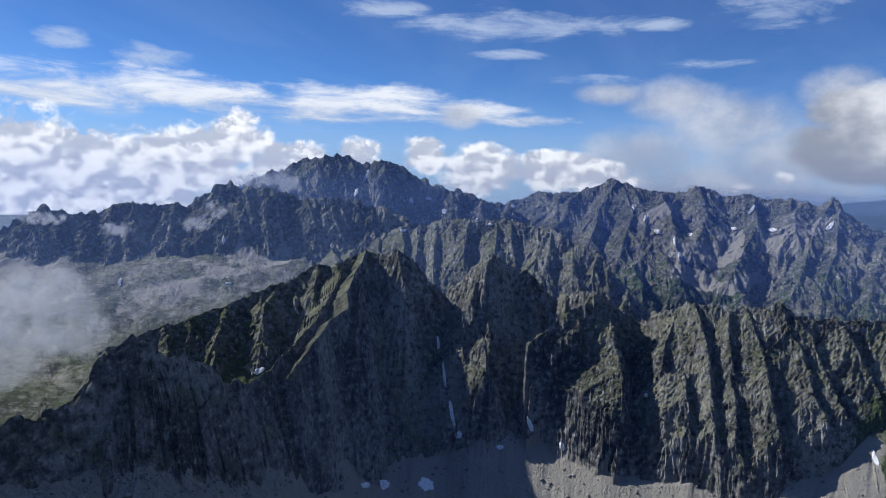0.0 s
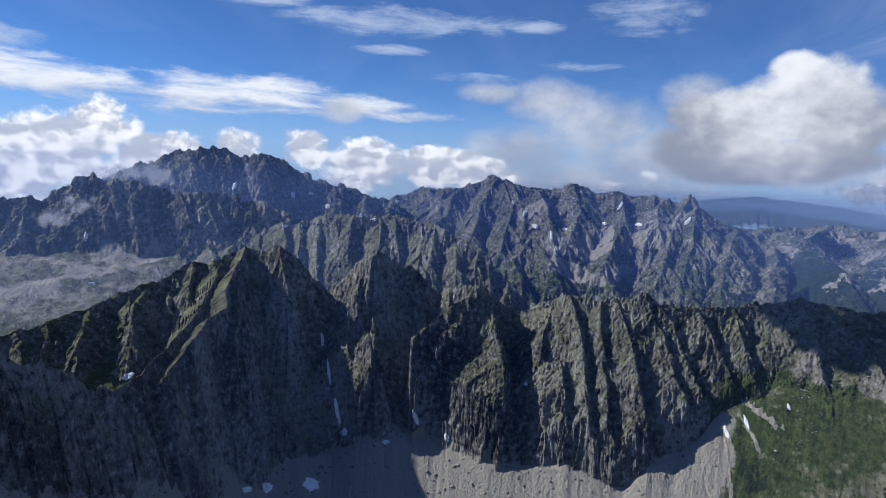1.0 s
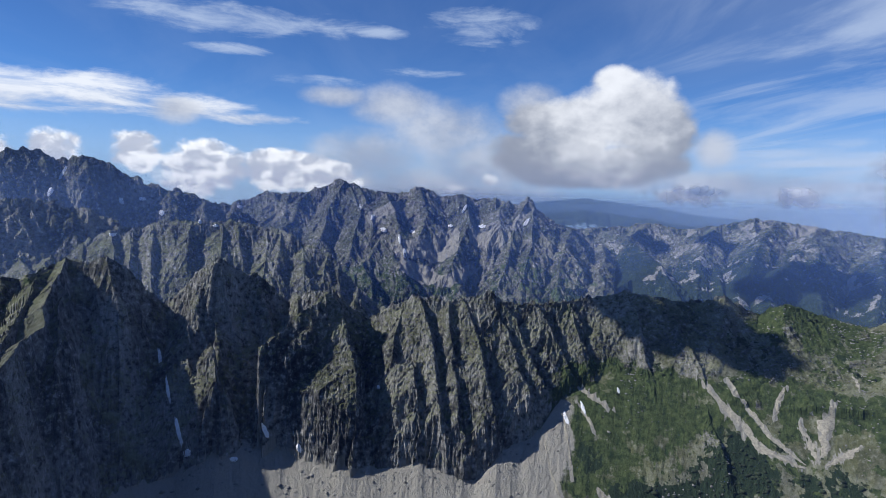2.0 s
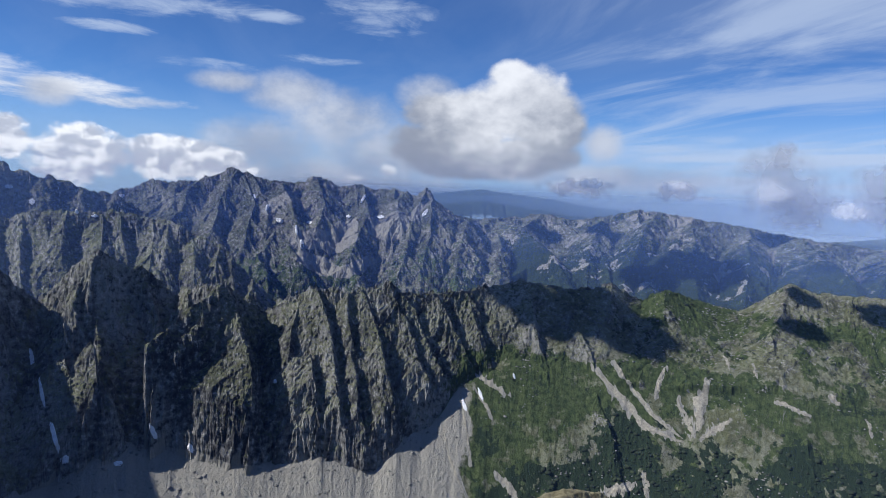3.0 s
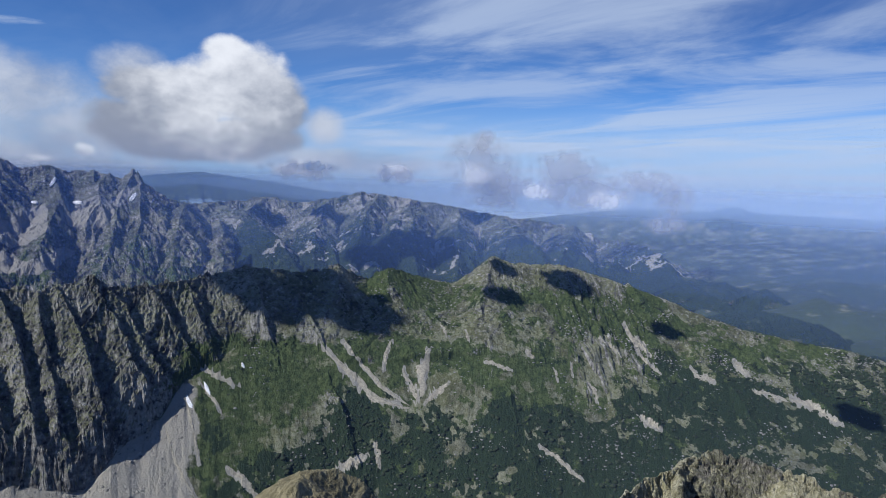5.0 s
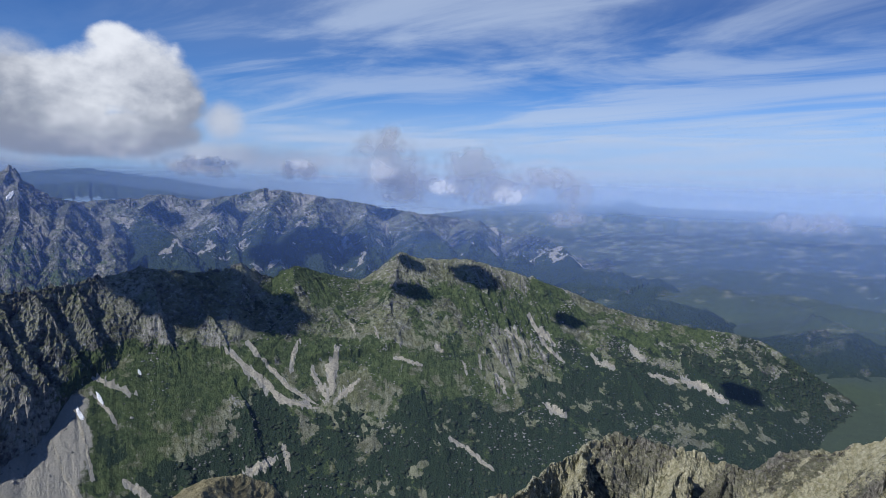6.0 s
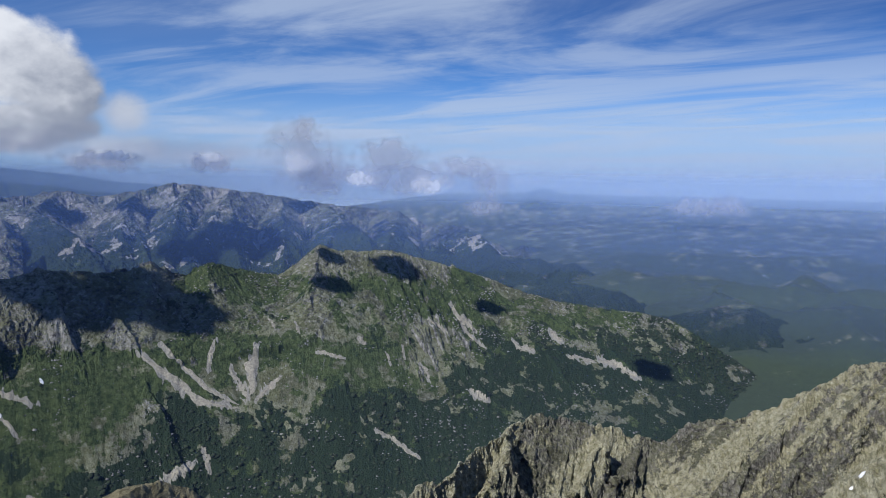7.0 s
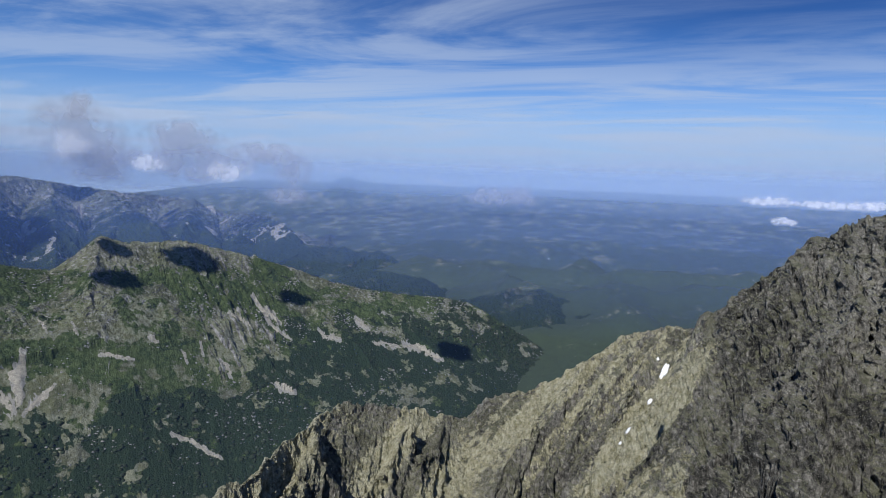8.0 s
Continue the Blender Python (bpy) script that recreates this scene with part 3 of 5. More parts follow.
def thing(name, me, mat, label, category, kind=""):
    ob = new(name, me)
    me.materials.append(mat)
    return tagged(ob, label, category, kind=kind)


# ---------- the ground: one sheet from the summit's foot to the horizon ----------
def ground():
    r = np.concatenate([[0.0, 1.5, 4], np.linspace(8, 480, 50), np.geomspace(500, 4950, 150)])
    az = np.arange(0, 360.01, 0.5)
    A, R = np.meshgrid(az, r)
    stops = [0, 1.5, 480, 900, 1500, 1800, 2500, 3200, 4000, 4950]
    open_side = np.interp(R, stops, [-1.7, -2.4, -462, -470, -430, -400, -362, -287, -202, -104])
    valley = np.interp(R, stops, [-1.7, -2.4, -462, -475, -475, -475, -490, -420, -330, -250])
    side = np.maximum(ease(A, 68, 94), ease(A, 58, 74) * ease(R, 3900, 4700)) * (1 - ease(A, 200, 260))
    deep = open_side * side + valley * (1 - side)
    deep = np.maximum(deep, np.where(R < 60, -1.7 - 0.64 * R, -3000))
    x, y = R * np.sin(np.radians(A)), R * np.cos(np.radians(A))
    hills = fbm(x / 300, y / 300, octaves=6, seed=3, sharp=True) * 95 * ease(R, 1500, 1900) * (1 - 0.96 * ease(R, 2100, 3600))
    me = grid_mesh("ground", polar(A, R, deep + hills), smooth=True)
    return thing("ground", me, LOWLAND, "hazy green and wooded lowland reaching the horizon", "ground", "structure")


ground()


# ---------- the near mountain: rock wall, spur and grassy ridge in one crest ----------
WALL_CREST = [(-38, -19.5, 560), (-34.5, -18.0, 570), (-32.4, -16.8, 580), (-29.7, -15.6, 600), (-27.6, -13.1, 615), (-26.3, -11.7, 620),
              (-24.5, -12.5, 632), (-22.8, -13.7, 645), (-21.5, -13.8, 655), (-20.2, -14.7, 670), (-18.4, -16.1, 695), (-16.5, -16.5, 720), (-15.2, -15.7, 755),
              (-13.3, -13.7, 830), (-10.9, -11.3, 930), (-9.3, -8.5, 1030), (-8.8, -6.8, 1070), (-6.6, -5.3, 1100), (-5.1, -5.8, 1092), (-3.9, -5.2, 1085),
              (-2.4, -6.2, 1095), (-1.1, -7.9, 1110), (0.4, -9.1, 1120), (2.8, -6.6, 1090), (4.2, -5.4, 1070), (5.8, -6.4, 1090),
              (7.5, -6.7, 1100), (10.1, -9.1, 1110), (10.9, -8.6, 1060), (13.8, -7.9, 1040), (14.9, -9.2, 1070), (17.0, -10.4, 1080)]
EAST_CREST = [(19.6, -8.9, 1060), (21.4, -8.2, 1055), (24.2, -8.7, 1050), (27.8, -7.9, 1060), (29.1, -8.8, 1070), (33.2, -8.3, 1100), (36.4, -7.8, 1135), (39.4, -7.1, 1160),
              (42.2, -7.6, 1180), (45.0, -7.6, 1190), (46.9, -7.0, 1200), (48.4, -7.8, 1230), (49.4, -8.2, 1245), (51.2, -7.1, 1260), (53.4, -7.7, 1290),
              (56.9, -8.4, 1320), (58.4, -7.4, 1330), (60.3, -5.8, 1330), (62.2, -6.4, 1340), (66.2, -6.3, 1360), (70.2, -7.2, 1385),
              (75.2, -8.6, 1420), (78.7, -9.8, 1440), (81.5, -10.4, 1455), (85.2, -10.8, 1480), (88.3, -10.9, 1500), (90.9, -11.4, 1520), (93.9, -13.0, 1545),
              (96.8, -14.5, 1570), (99.2, -16.0, 1590), (106, -19, 1600)]
WALL_FOOT = [(-38, -25, 500), (-30, -25.5, 545), (-24, -24.5, 575), (-18, -25.5, 635), (-13.6, -26, 690), (-9, -26, 790), (-4.6, -25.2, 890), (0.9, -22.8, 935), (2.9, -21.9, 930), (4.2, -21.5, 930),
             (9.1, -20.9, 950), (12, -21.6, 935), (14.7, -22.8, 905), (18.7, -23.3, 900), (21.8, -22.6, 905), (26.9, -24.1, 895), (28.8, -22, 915), (30.3, -20.8, 940), (32, -20, 955), (34.2, -16.6, 1005), (37.1, -15.3, 1030),
             (46.5, -13.6, 1080), (55, -13.5, 1120), (62, -12.5, 1160), (80, -14, 1290), (90, -14.5, 1400), (106, -21, 1480)]
WALL_END = [(-38, 330, -290), (-26, 400, -290), (-16, 500, -345), (-9, 690, -420), (-5, 780, -470), (0, 830, -465), (27, 800, -465), (46, 870, -460), (62, 880, -465),
            (80, 950, -465), (95, 1100, -465), (106, 1250, -465)]
# ribs of the wall: directions (azimuth, elevation) with the metres each stands out, then the steepness of its left and right flank
WALL_RIBS = [
    ([(-6.6, -5.3, 6), (-7.5, -7.4, 34), (-8.2, -10.5, 52), (-9.6, -11.5, 58), (-11.0, -13.2, 56), (-12.3, -15.0, 44), (-13.5, -16.5, 24)], 0.8, 4.5),
    ([(-6.9, -8.3, 30), (-7.2, -11.2, 50), (-7.5, -13.9, 56), (-7.6, -15.5, 46)], 1.2, 4.0),
    ([(-3.9, -5.2, 4), (-3.5, -7.2, 14), (-3.1, -9.9, 8)], 2.2, 4.0),
    ([(4.2, -5.4, 2), (3.0, -8.0, 10), (2.1, -11.0, 16), (1.8, -12.9, 18), (2.5, -16.8, 22), (3.4, -20.5, 32), (4.4, -22.8, 36)], 1.3, 3.6),
    ([(3.6, -12.4, 16), (4.3, -15.3, 24), (5.4, -17.1, 26), (5.1, -18.8, 18)], 1.5, 4.0),
    ([(7.5, -6.6, 2), (8.3, -9.7, 8), (9.1, -13.5, 6)], 2.4, 4.0),
    ([(9.1, -18.0, 20), (9.6, -20.7, 30)], 1.4, 3.0),
    ([(10.8, -8.6, 2), (10.9, -12.4, 16), (11.2, -16.2, 28), (11.9, -18.9, 36), (13.0, -21.2, 38)], 1.7, 2.0),
    ([(13.8, -7.8, 6), (14.6, -10.3, 28), (15.3, -13.0, 44), (15.9, -16.7, 54), (16.6, -19.4, 58), (17.2, -21.3, 54)], 0.65, 4.0)]
EAST_RIBS = [
    ([(19.9, -8.9, 2), (19.5, -11.7, 12), (19.1, -14.5, 18)], 1.3, 3.5),
    ([(20.6, -13.4, 20), (21.2, -16.0, 28), (21.9, -19.4, 34), (22.7, -22.5, 38)], 0.95, 4.0),
    ([(21.4, -8.2, 4), (22.3, -11.4, 14), (22.9, -14.9, 24), (23.6, -18.3, 32), (24.4, -22.5, 38)], 1.2, 4.0),
    ([(24.0, -8.7, 4), (24.2, -12.0, 14), (24.7, -15.5, 24), (25.2, -18.9, 32), (25.9, -22.6, 38)], 1.3, 4.0),
    ([(25.3, -8.6, 4), (26.5, -11.7, 14), (27.4, -14.7, 26), (28.2, -17.9, 34), (28.9, -21.5, 38)], 1.2, 3.6),
    ([(27.8, -7.8, 4), (29.1, -10.9, 16), (30.4, -14.1, 28), (31.6, -16.8, 36), (32.4, -19.9, 38)], 0.95, 3.2),
    ([(28.7, -8.7, 6), (30.6, -12.0, 14), (32.4, -15.0, 24), (33.5, -18.0, 30), (34.3, -20.3, 32)], 1.1, 3.0),
    ([(31.4, -8.5, 4), (33.5, -11.9, 14), (35.0, -14.6, 20)], 1.1, 2.6)]
FLANK_RIBS = [
    ([(34.5, -8.5, 3), (35.8, -12.3, 14), (36.8, -15.1, 16)], 1.1, 2.2),
    ([(39.4, -7.6, 2), (40.7, -10.6, 14), (41.4, -13.6, 16)], 1.0, 2.0),
    ([(43.1, -8.7, 3), (44.5, -11.5, 12), (45.9, -13.9, 14)], 1.0, 1.8),
    ([(45.1, -13.0, 3.0), (46.6, -17.2, 11.0), (48.3, -21.9, 16.0), (50.0, -25.4, 17.0)], 0.75, 0.85),
    ([(60.4, -6.1, 0.5), (59.5, -10.2, 6.0), (60.5, -14.0, 13.0), (62.4, -17.7, 18.0), (64.7, -22.1, 21.0)], 0.75, 0.85),
    ([(66.6, -6.3, 0.5), (68.8, -10.5, 6.0), (71.5, -14.1, 12.0), (75.0, -18.2, 17.0)], 0.75, 0.85),
    ([(71.9, -7.4, 0.5), (76.2, -11.2, 7.0), (80.4, -14.8, 12.0), (83.7, -18.5, 15.0)], 0.75, 0.85),
    ([(80.5, -10.9, 0.5), (84.8, -13.2, 7.0), (88.1, -15.9, 12.0)], 0.75, 0.85),
    ([(87.6, -11.0, 0.5), (90.7, -13.3, 7.0)], 0.75, 0.85)]
wall = Massif(WALL_CREST + EAST_CREST, WALL_FOOT, 11, end=WALL_END, spacing=30, side=2.3, ribs=3, jag=11, jag_len=15, rough=2.3, rough_len=13, chips=1.3, back=1.2, sink=3, auto=False,
              long_spurs=(36, 106), crest_side=3.4, groove=4.5, groove_len=24, groove_to=33, lines=WALL_RIBS + EAST_RIBS + FLANK_RIBS, tall=3.2, calm=0.5, recess=20.0, gentle=(33, 42))


def beside(A, E, stops):
    """How far, in degrees, each place lies from a line of directions."""
    best = np.full(A.shape, 99.0)
    for (a0, e0), (a1, e1) in zip(stops, stops[1:]):
        da, de = a1 - a0, e1 - e0
        t = np.clip(((A - a0) * da + (E - e0) * de) / (da * da + de * de), 0, 1)
        best = np.minimum(best, np.hypot(A - a0 - t * da, E - e0 - t * de))
    return best


PINE_LINE = [(28.9, -25.4), (41.4, -21.9), (44.3, -21.4), (46.2, -18.2), (49.2, -18.4), (52.3, -20.2), (58.9, -20.5), 
             (60.9, -18.1), (63.3, -17.4), (67.4, -18.5), (72.1, -17.8), (74.3, -16.1), (77.3, -14.1), (80.7, -13.4), (84.8, -13.5), (88.5, -12.1), (90.8, -11.9)]
ROCK_BAND = [(51.5, -11.4), (59.5, -11.2), (64.6, -12.8), (70.0, -14.5), (73.0, -16.2)]
SCREE_FANS = [
    ([(55.0, -14.3), (54.5, -16.2), (54.2, -18.4)], 0.58),
    ([(52.9, -16.0), (53.5, -17.4), (54.2, -18.5)], 0.36),
    ([(57.0, -16.9), (55.9, -17.8), (54.8, -18.8)], 0.36),
    ([(45.6, -14.0), (48.2, -16.5), (50.3, -18.4), (53.5, -19.2)], 0.4),
    ([(47.4, -13.6), (49.1, -15.6), (50.8, -17.3), (53.4, -19.0)], 0.22),
    ([(51.6, -13.6), (51.3, -14.8), (51.1, -16.0)], 0.27),
    ([(47.7, -24.0), (48.6, -23.6), (49.6, -23.1)], 0.58),
    ([(50.5, -22.0), (50.7, -23.0), (51.0, -24.1)], 0.31),
    ([(34.3, -17.6), (34.9, -19.9), (35.5, -23.0)], 0.18),
    ([(32.8, -19.9), (33.6, -22.7), (35.3, -25.5)], 0.22),
    ([(35.5, -16.7), (36.4, -17.8), (37.3, -19.4)], 0.18),
    ([(37.6, -23.5), (38.9, -24.4), (40.2, -25.7)], 0.4),
    ([(36.0, -15.7), (37.2, -16.4), (38.5, -17.1)], 0.4)]
SCREE_STRIPS = [
    ([(69.9, -12.3), (70.8, -12.8), (71.8, -13.7)], 0.22),
    ([(71.8, -10.9), (72.5, -12.1), (73.3, -13.3), (75.1, -14.7)], 0.22),
    ([(73.0, -12.0), (73.5, -12.6), (74.0, -13.2)], 0.31),
    ([(69.2, -16.2), (69.6, -16.9), (70.0, -17.6)], 0.31),
    ([(73.8, -18.3), (74.5, -18.7), (75.4, -19.1)], 0.36),
    ([(65.3, -21.6), (67.1, -22.6), (69.3, -23.9)], 0.22),
    ([(63.7, -13.9), (64.0, -14.2), (64.4, -14.4)], 0.27),
    ([(66.1, -15.1), (66.3, -15.6), (66.6, -16.2)], 0.18),
    ([(67.6, -14.5), (67.7, -15.2), (67.9, -15.8)], 0.18),
    ([(82.1, -14.9), (83.3, -15.2), (84.8, -15.4)], 0.27),
    ([(84.9, -15.1), (86.5, -15.6), (88.5, -16.3)], 0.4),
    ([(73.8, -7.8), (74.5, -8.2), (75.3, -8.7)], 0.22),
    ([(60.2, -15.0), (61.2, -15.3), (62.5, -15.6)], 0.22),
    ([(56.0, -12.0), (56.3, -12.5), (56.6, -13.1)], 0.18),
    ([(58.3, -12.4), (58.5, -12.9), (58.7, -13.4)], 0.18),
    ([(77.5, -13.8), (78.2, -14.4), (79.2, -14.8)], 0.36),
    ([(80.7, -12.9), (81.2, -13.5), (81.7, -14.0)], 0.36)]


def wall_zones(A, S, soft, up, P):
    """Scree below the wall; on the flank turf, a belt of dwarf pine below it, bands of rock, and runnels of pale rubble."""
    east = ease(A, 30, 36)
    x, y = P[:, :, 0], P[:, :, 1]
    E = np.degrees(np.arctan2(P[:, :, 2] - EYE[2], np.hypot(x, y)))
    n = fbm(x / 110, y / 110, octaves=6, gain=0.6, seed=71)
    patch = fbm(x / 40 + 9, y / 40, octaves=6, gain=0.64, seed=72)
    fine = fbm(x / 14, y / 14 + 5, octaves=4, gain=0.6, seed=75)
    slip = A * 2.2 + E * 0.5 + n * 1.5
    thin = fbm(slip, E / 7, octaves=4, gain=0.6, seed=77)                 # narrow runnels down the slope
    torn = fbm(A / 0.5, E / 0.9, octaves=4, gain=0.65, seed=80)
    below = track(A, PINE_LINE)[0] - E
    pine = ease(below + 3.2 * patch + 1.6 * n, -0.4, 0.9)
    pine = 0.88 * pine * (1 - 0.8 * ease(patch + 0.7 * fine, 0.25, 0.5)) + 0.55 * ease(patch - 0.5 * n, 0.3, 0.42) * ease(below, -5, -1) * (1 - pine)
    crop_out = ease(fbm(A / 2.4, E / 1.5, octaves=5, gain=0.62, seed=82), 0.14, 0.36) * ease(below, -1.5, 0.5)
    pine = pine * (1 - 0.9 * crop_out * ease(fine + torn, -0.25, 0.1))
    cliff = (1 - ease(A + 2.5 * n, 47, 50)) * ease(E + 1.6 * n, -14.6, -12.6)
    band = 1 - ease(beside(A, E, ROCK_BAND) + 1.4 * patch, 0.9, 2.4)
    scar = ease(fbm(A / 1.7, E / 0.9, octaves=5, gain=0.6, seed=78), 0.18, 0.42) * ease(A, 74, 79)
    turf = 0.80 + 0.6 * patch + 0.35 * fine - 0.95 * cliff - 0.45 * band - 0.75 * ease(n, 0.12, 0.4) - 0.5 * scar - 0.6 * crop_out - 0.55 * ease(E, -9.6, -7.8) * ease(A, 55, 58) * (1 - ease(A, 70, 73))
    scree = np.zeros(A.shape)
    streak = fbm((A + 0.35 * E) / 0.22, (E - 0.35 * A) / 1.6, octaves=3, gain=0.6, seed=81)
    for stops, width in SCREE_FANS + SCREE_STRIPS:
        near_it = np.abs(A - stops[0][0]) < 12
        line = np.where(near_it, beside(A, E, stops), 99.0)
        scree = np.maximum(scree, 1 - ease(line / width + 1.1 * torn + 0.7 * streak, 0.25, 0.9))
    scree = 0.8 * scree + 0.6 * ease(thin, 0.34, 0.5) * ease(E, -19, -16) * ease(below, -4, -1.5) * (1 - ease(A, 60, 75)) + 0.5 * scar * ease(patch, -0.1, 0.3)
    foot_fan = (1 - ease(A + 2 * n, 33.5, 35.5)) * ease(track(A, WALL_FOOT)[0] - E, -0.5, 0.6)
    return {"scree": np.maximum(soft * (1 - ease(A, 31, 34)), foot_fan) + east * scree * (1 - foot_fan),
            "turf": east * turf * (1 - foot_fan), "pine": east * (pine + (0.20 + 0.35 * patch) * (1 - pine)) * (1 - 0.8 * ease(scree, 0.2, 0.5)) * (1 - foot_fan)}


wall.mesh(0.07, 230, wall_zones, apron_rows=110, back_to=0.15)
wall.build("mountain_ridge", ROCK, "long jagged granite wall with gullies and a grassy shoulder", "mountain",
           [("rock_spur", -38, -9, 0, 243)] + [("buttress", a, b, 0, 243) for a, b in ((-9, 0.7), (0.7, 9.8), (9.8, 17.3), (17.3, 22.4), (22.4, 27.0), (27.0, 33.5))]
           + [("scree_slope", -38, 33.5, 242, 400), ("shoulder", 33.5, 48.7, 0, 400), ("grassy_flank", 48.7, 74.7, 0, 400), ("wooded_flank", 74.7, 106, 0, 400)])

# ---------- ridges behind ----------
back_ridge = Massif([(-28, -13.5, 1000), (-25.7, -12.6, 1010), (-24.1, -11.8, 1020), (-21.1, -11.0, 1040), (-15.2, -8.8, 1080), (-12.9, -7.9, 1110),
                     (-11.0, -6.7, 1130), (-9.5, -6.7, 1140), (-8.1, -6.2, 1150), (-6, -6.5, 1150)],
                    [(-28, -18, 900), (-16, -16, 960), (-6, -13, 1050)], 23, end=[(-28, 760, -330), (-6, 950, -300)], spacing=36, side=1.5, jag=9, rough=3, fill=0.5, groove=6, crest_side=2)
back_ridge.mesh(0.08, 110,
      lambda A, S, soft, up, P: {"scree": 0.2 * soft, "turf": 0.36 + 0.4 * soft, "pine": 0 * S}, apron_rows=40)
back_ridge.build("rock_spur", ROCK, "sunlit rocky spur with grass above a hanging bowl", "mountain",
                 [("crest", -28, -6, 0, 122), ("grassy_bowl", -28, -6, 121, 400)])

middle = Massif([(-12, -6, 1750), (-7.1, -4.85, 1750), (-4.2, -3.55, 1740), (-2.2, -3.2, 1730), (0.2, -2.6, 1700), (2.7, -2.35, 1680), (5.6, -2.5, 1660),
                 (8.6, -2.9, 1640), (11.0, -3.7, 1600), (13.5, -5.05, 1570), (15.5, -7.3, 1550), (17.9, -9.5, 1530), (20.2, -10.5, 1500)],
                [(-12, -12, 1450), (20, -16, 1350)], 37, spacing=50, side=1.3, jag=18, jag_len=20, rough=3.4, rough_len=24, groove=8, groove_len=30, crest_side=2)
middle.mesh(0.08, 130,
      lambda A, S, soft, up, P: {"scree": 0.3 * soft, "turf": 0.2 + 0.2 * soft, "pine": 0 * S})
middle.build("rocky_mountain", ROCK, "grey-green rocky mountain behind the wall", "mountain", [("summit", -12, 9, 0, 400), ("arete", 9, 21, 0, 400)])

left_front = Massif([(-38, -4.7, 2350), (-34.2, -3.9, 2340), (-31.7, -2.2, 2320), (-30.3, -2.4, 2310), (-28.8, -2.8, 2300), (-26.8, -2.0, 2290), (-24.4, -1.65, 2280),
                     (-21.5, -1.9, 2270), (-19.8, -0.6, 2260), (-18.4, 0.35, 2250), (-17.1, -0.3, 2250), (-14.8, -0.45, 2240), (-11.5, -1.3, 2230),
                     (-9.6, -1.0, 2220), (-7.2, -1.2, 2210), (-4.7, -1.95, 2200), (-3.3, -2.5, 2190), (0, -4, 2190)],
                    [(-38, -7, 2180), (-18, -5.6, 2080), (0, -7, 2000)], 51, end=[(-38, 1300, -480), (-18, 1300, -480), (0, 1400, -480)],
                    spacing=85, side=1.3, jag=26, jag_len=26, rough=6, rough_len=44, groove=14, groove_len=45, crest_side=2, fan=16, even_fan=True)
left_front.mesh(0.08, 100,
      lambda A, S, soft, up, P: {"scree": soft * (0.46 + 0.7 * fbm(P[:, :, 0] / 150, P[:, :, 1] / 150, octaves=5, gain=0.6, seed=5)) * (1 - 0.4 * ease(S, 1.6, 2.4)), "turf": 0.1 + 0.22 * ease(S, 1.4, 2.0), "pine": 0 * S}, apron_rows=60)
left_front.build("mountain_range", FAR_ROCK, "dark rocky range with a pale scree bowl below", "mountain",
                 [("peak", -38, -28.8, 0, 112), ("peak", -28.8, -21.5, 0, 112), ("peak", -21.5, -12, 0, 112), ("peak", -12, 1, 0, 112), ("scree_bowl", -38, 1, 111, 400)])

high = Massif([(-20, -2, 2800), (-16.6, 0.2, 2800), (-14.8, 1.2, 2800), (-13.0, 1.75, 2800), (-11.1, 2.55, 2790), (-8.7, 2.9, 2780), (-7.3, 2.2, 2780),
               (-5.3, 2.3, 2760), (-3.4, 1.65, 2750), (-1.4, 0.7, 2740), (0.6, 0.05, 2730), (2.1, -0.15, 2720), (3.1, -0.85, 2720), (4.6, -0.7, 2720), (5.6, -1.25, 2710), (8, -2.5, 2700)],
              [(-20, -6, 2500), (8, -6, 2450)], 63, spacing=100, side=1.25, jag=30, jag_len=28, rough=7, rough_len=50, groove=16, groove_len=50, crest_side=2)
high.mesh(0.07, 110, lambda A, S, soft, up, P: {"scree": 0.6 * soft, "turf": 0.15 + 0 * S, "pine": 0 * S})
high.build("high_peak", FAR_ROCK, "highest rocky peak in hazy blue-grey with snow in its gullies", "mountain",
           [("summit", -20, -6.3, 0, 400), ("shoulder", -6.3, 0, 0, 400), ("arete", 0, 9, 0, 400)])

# ribs of the far range
FAR_RIBS = [
    ([(14.7, 1.3, 0), (13.3, -1.2, 40), (12.6, -4.1, 70), (11.4, -6.6, 80)], 0.7, 1.6),
    ([(15.2, 0.8, 0), (16.1, -1.6, 40), (15.3, -4.5, 70), (14.7, -6.9, 80)], 0.7, 1.6),
    ([(18.6, -2.4, 30), (17.8, -3.8, 70), (16.4, -5.8, 110), (15.2, -7.3, 120)], 0.6, 1.2),
    ([(18.0, -3.6, 70), (19.6, -6.0, 110), (20.7, -7.9, 120)], 0.8, 1.8),
    ([(19.8, 0.1, 5), (18.4, -1.0, 30), (17.2, -2.4, 50)], 0.6, 2.0),
    ([(21.2, 0.8, 0), (21.9, -1.3, 40), (21.1, -3.4, 50)], 0.7, 1.6),
    ([(25.2, 0.1, 0), (25.6, -2.0, 60), (24.5, -4.8, 90), (23.8, -6.7, 90)], 0.7, 2.2),
    ([(30.6, 0.4, 0), (29.6, -1.8, 50), (29.0, -4.9, 80), (28.3, -7.6, 90)], 0.7, 1.8),
    ([(30.8, 0.2, 0), (31.9, -1.7, 40), (33.4, -3.9, 60)], 0.8, 1.6),
    ([(27.8, 0.3, 0), (28.0, -1.9, 40), (27.4, -3.2, 50)], 0.7, 1.8),
    ([(9.9, -0.1, 0), (9.7, -1.8, 40), (10.5, -3.7, 60)], 0.7, 1.6)]
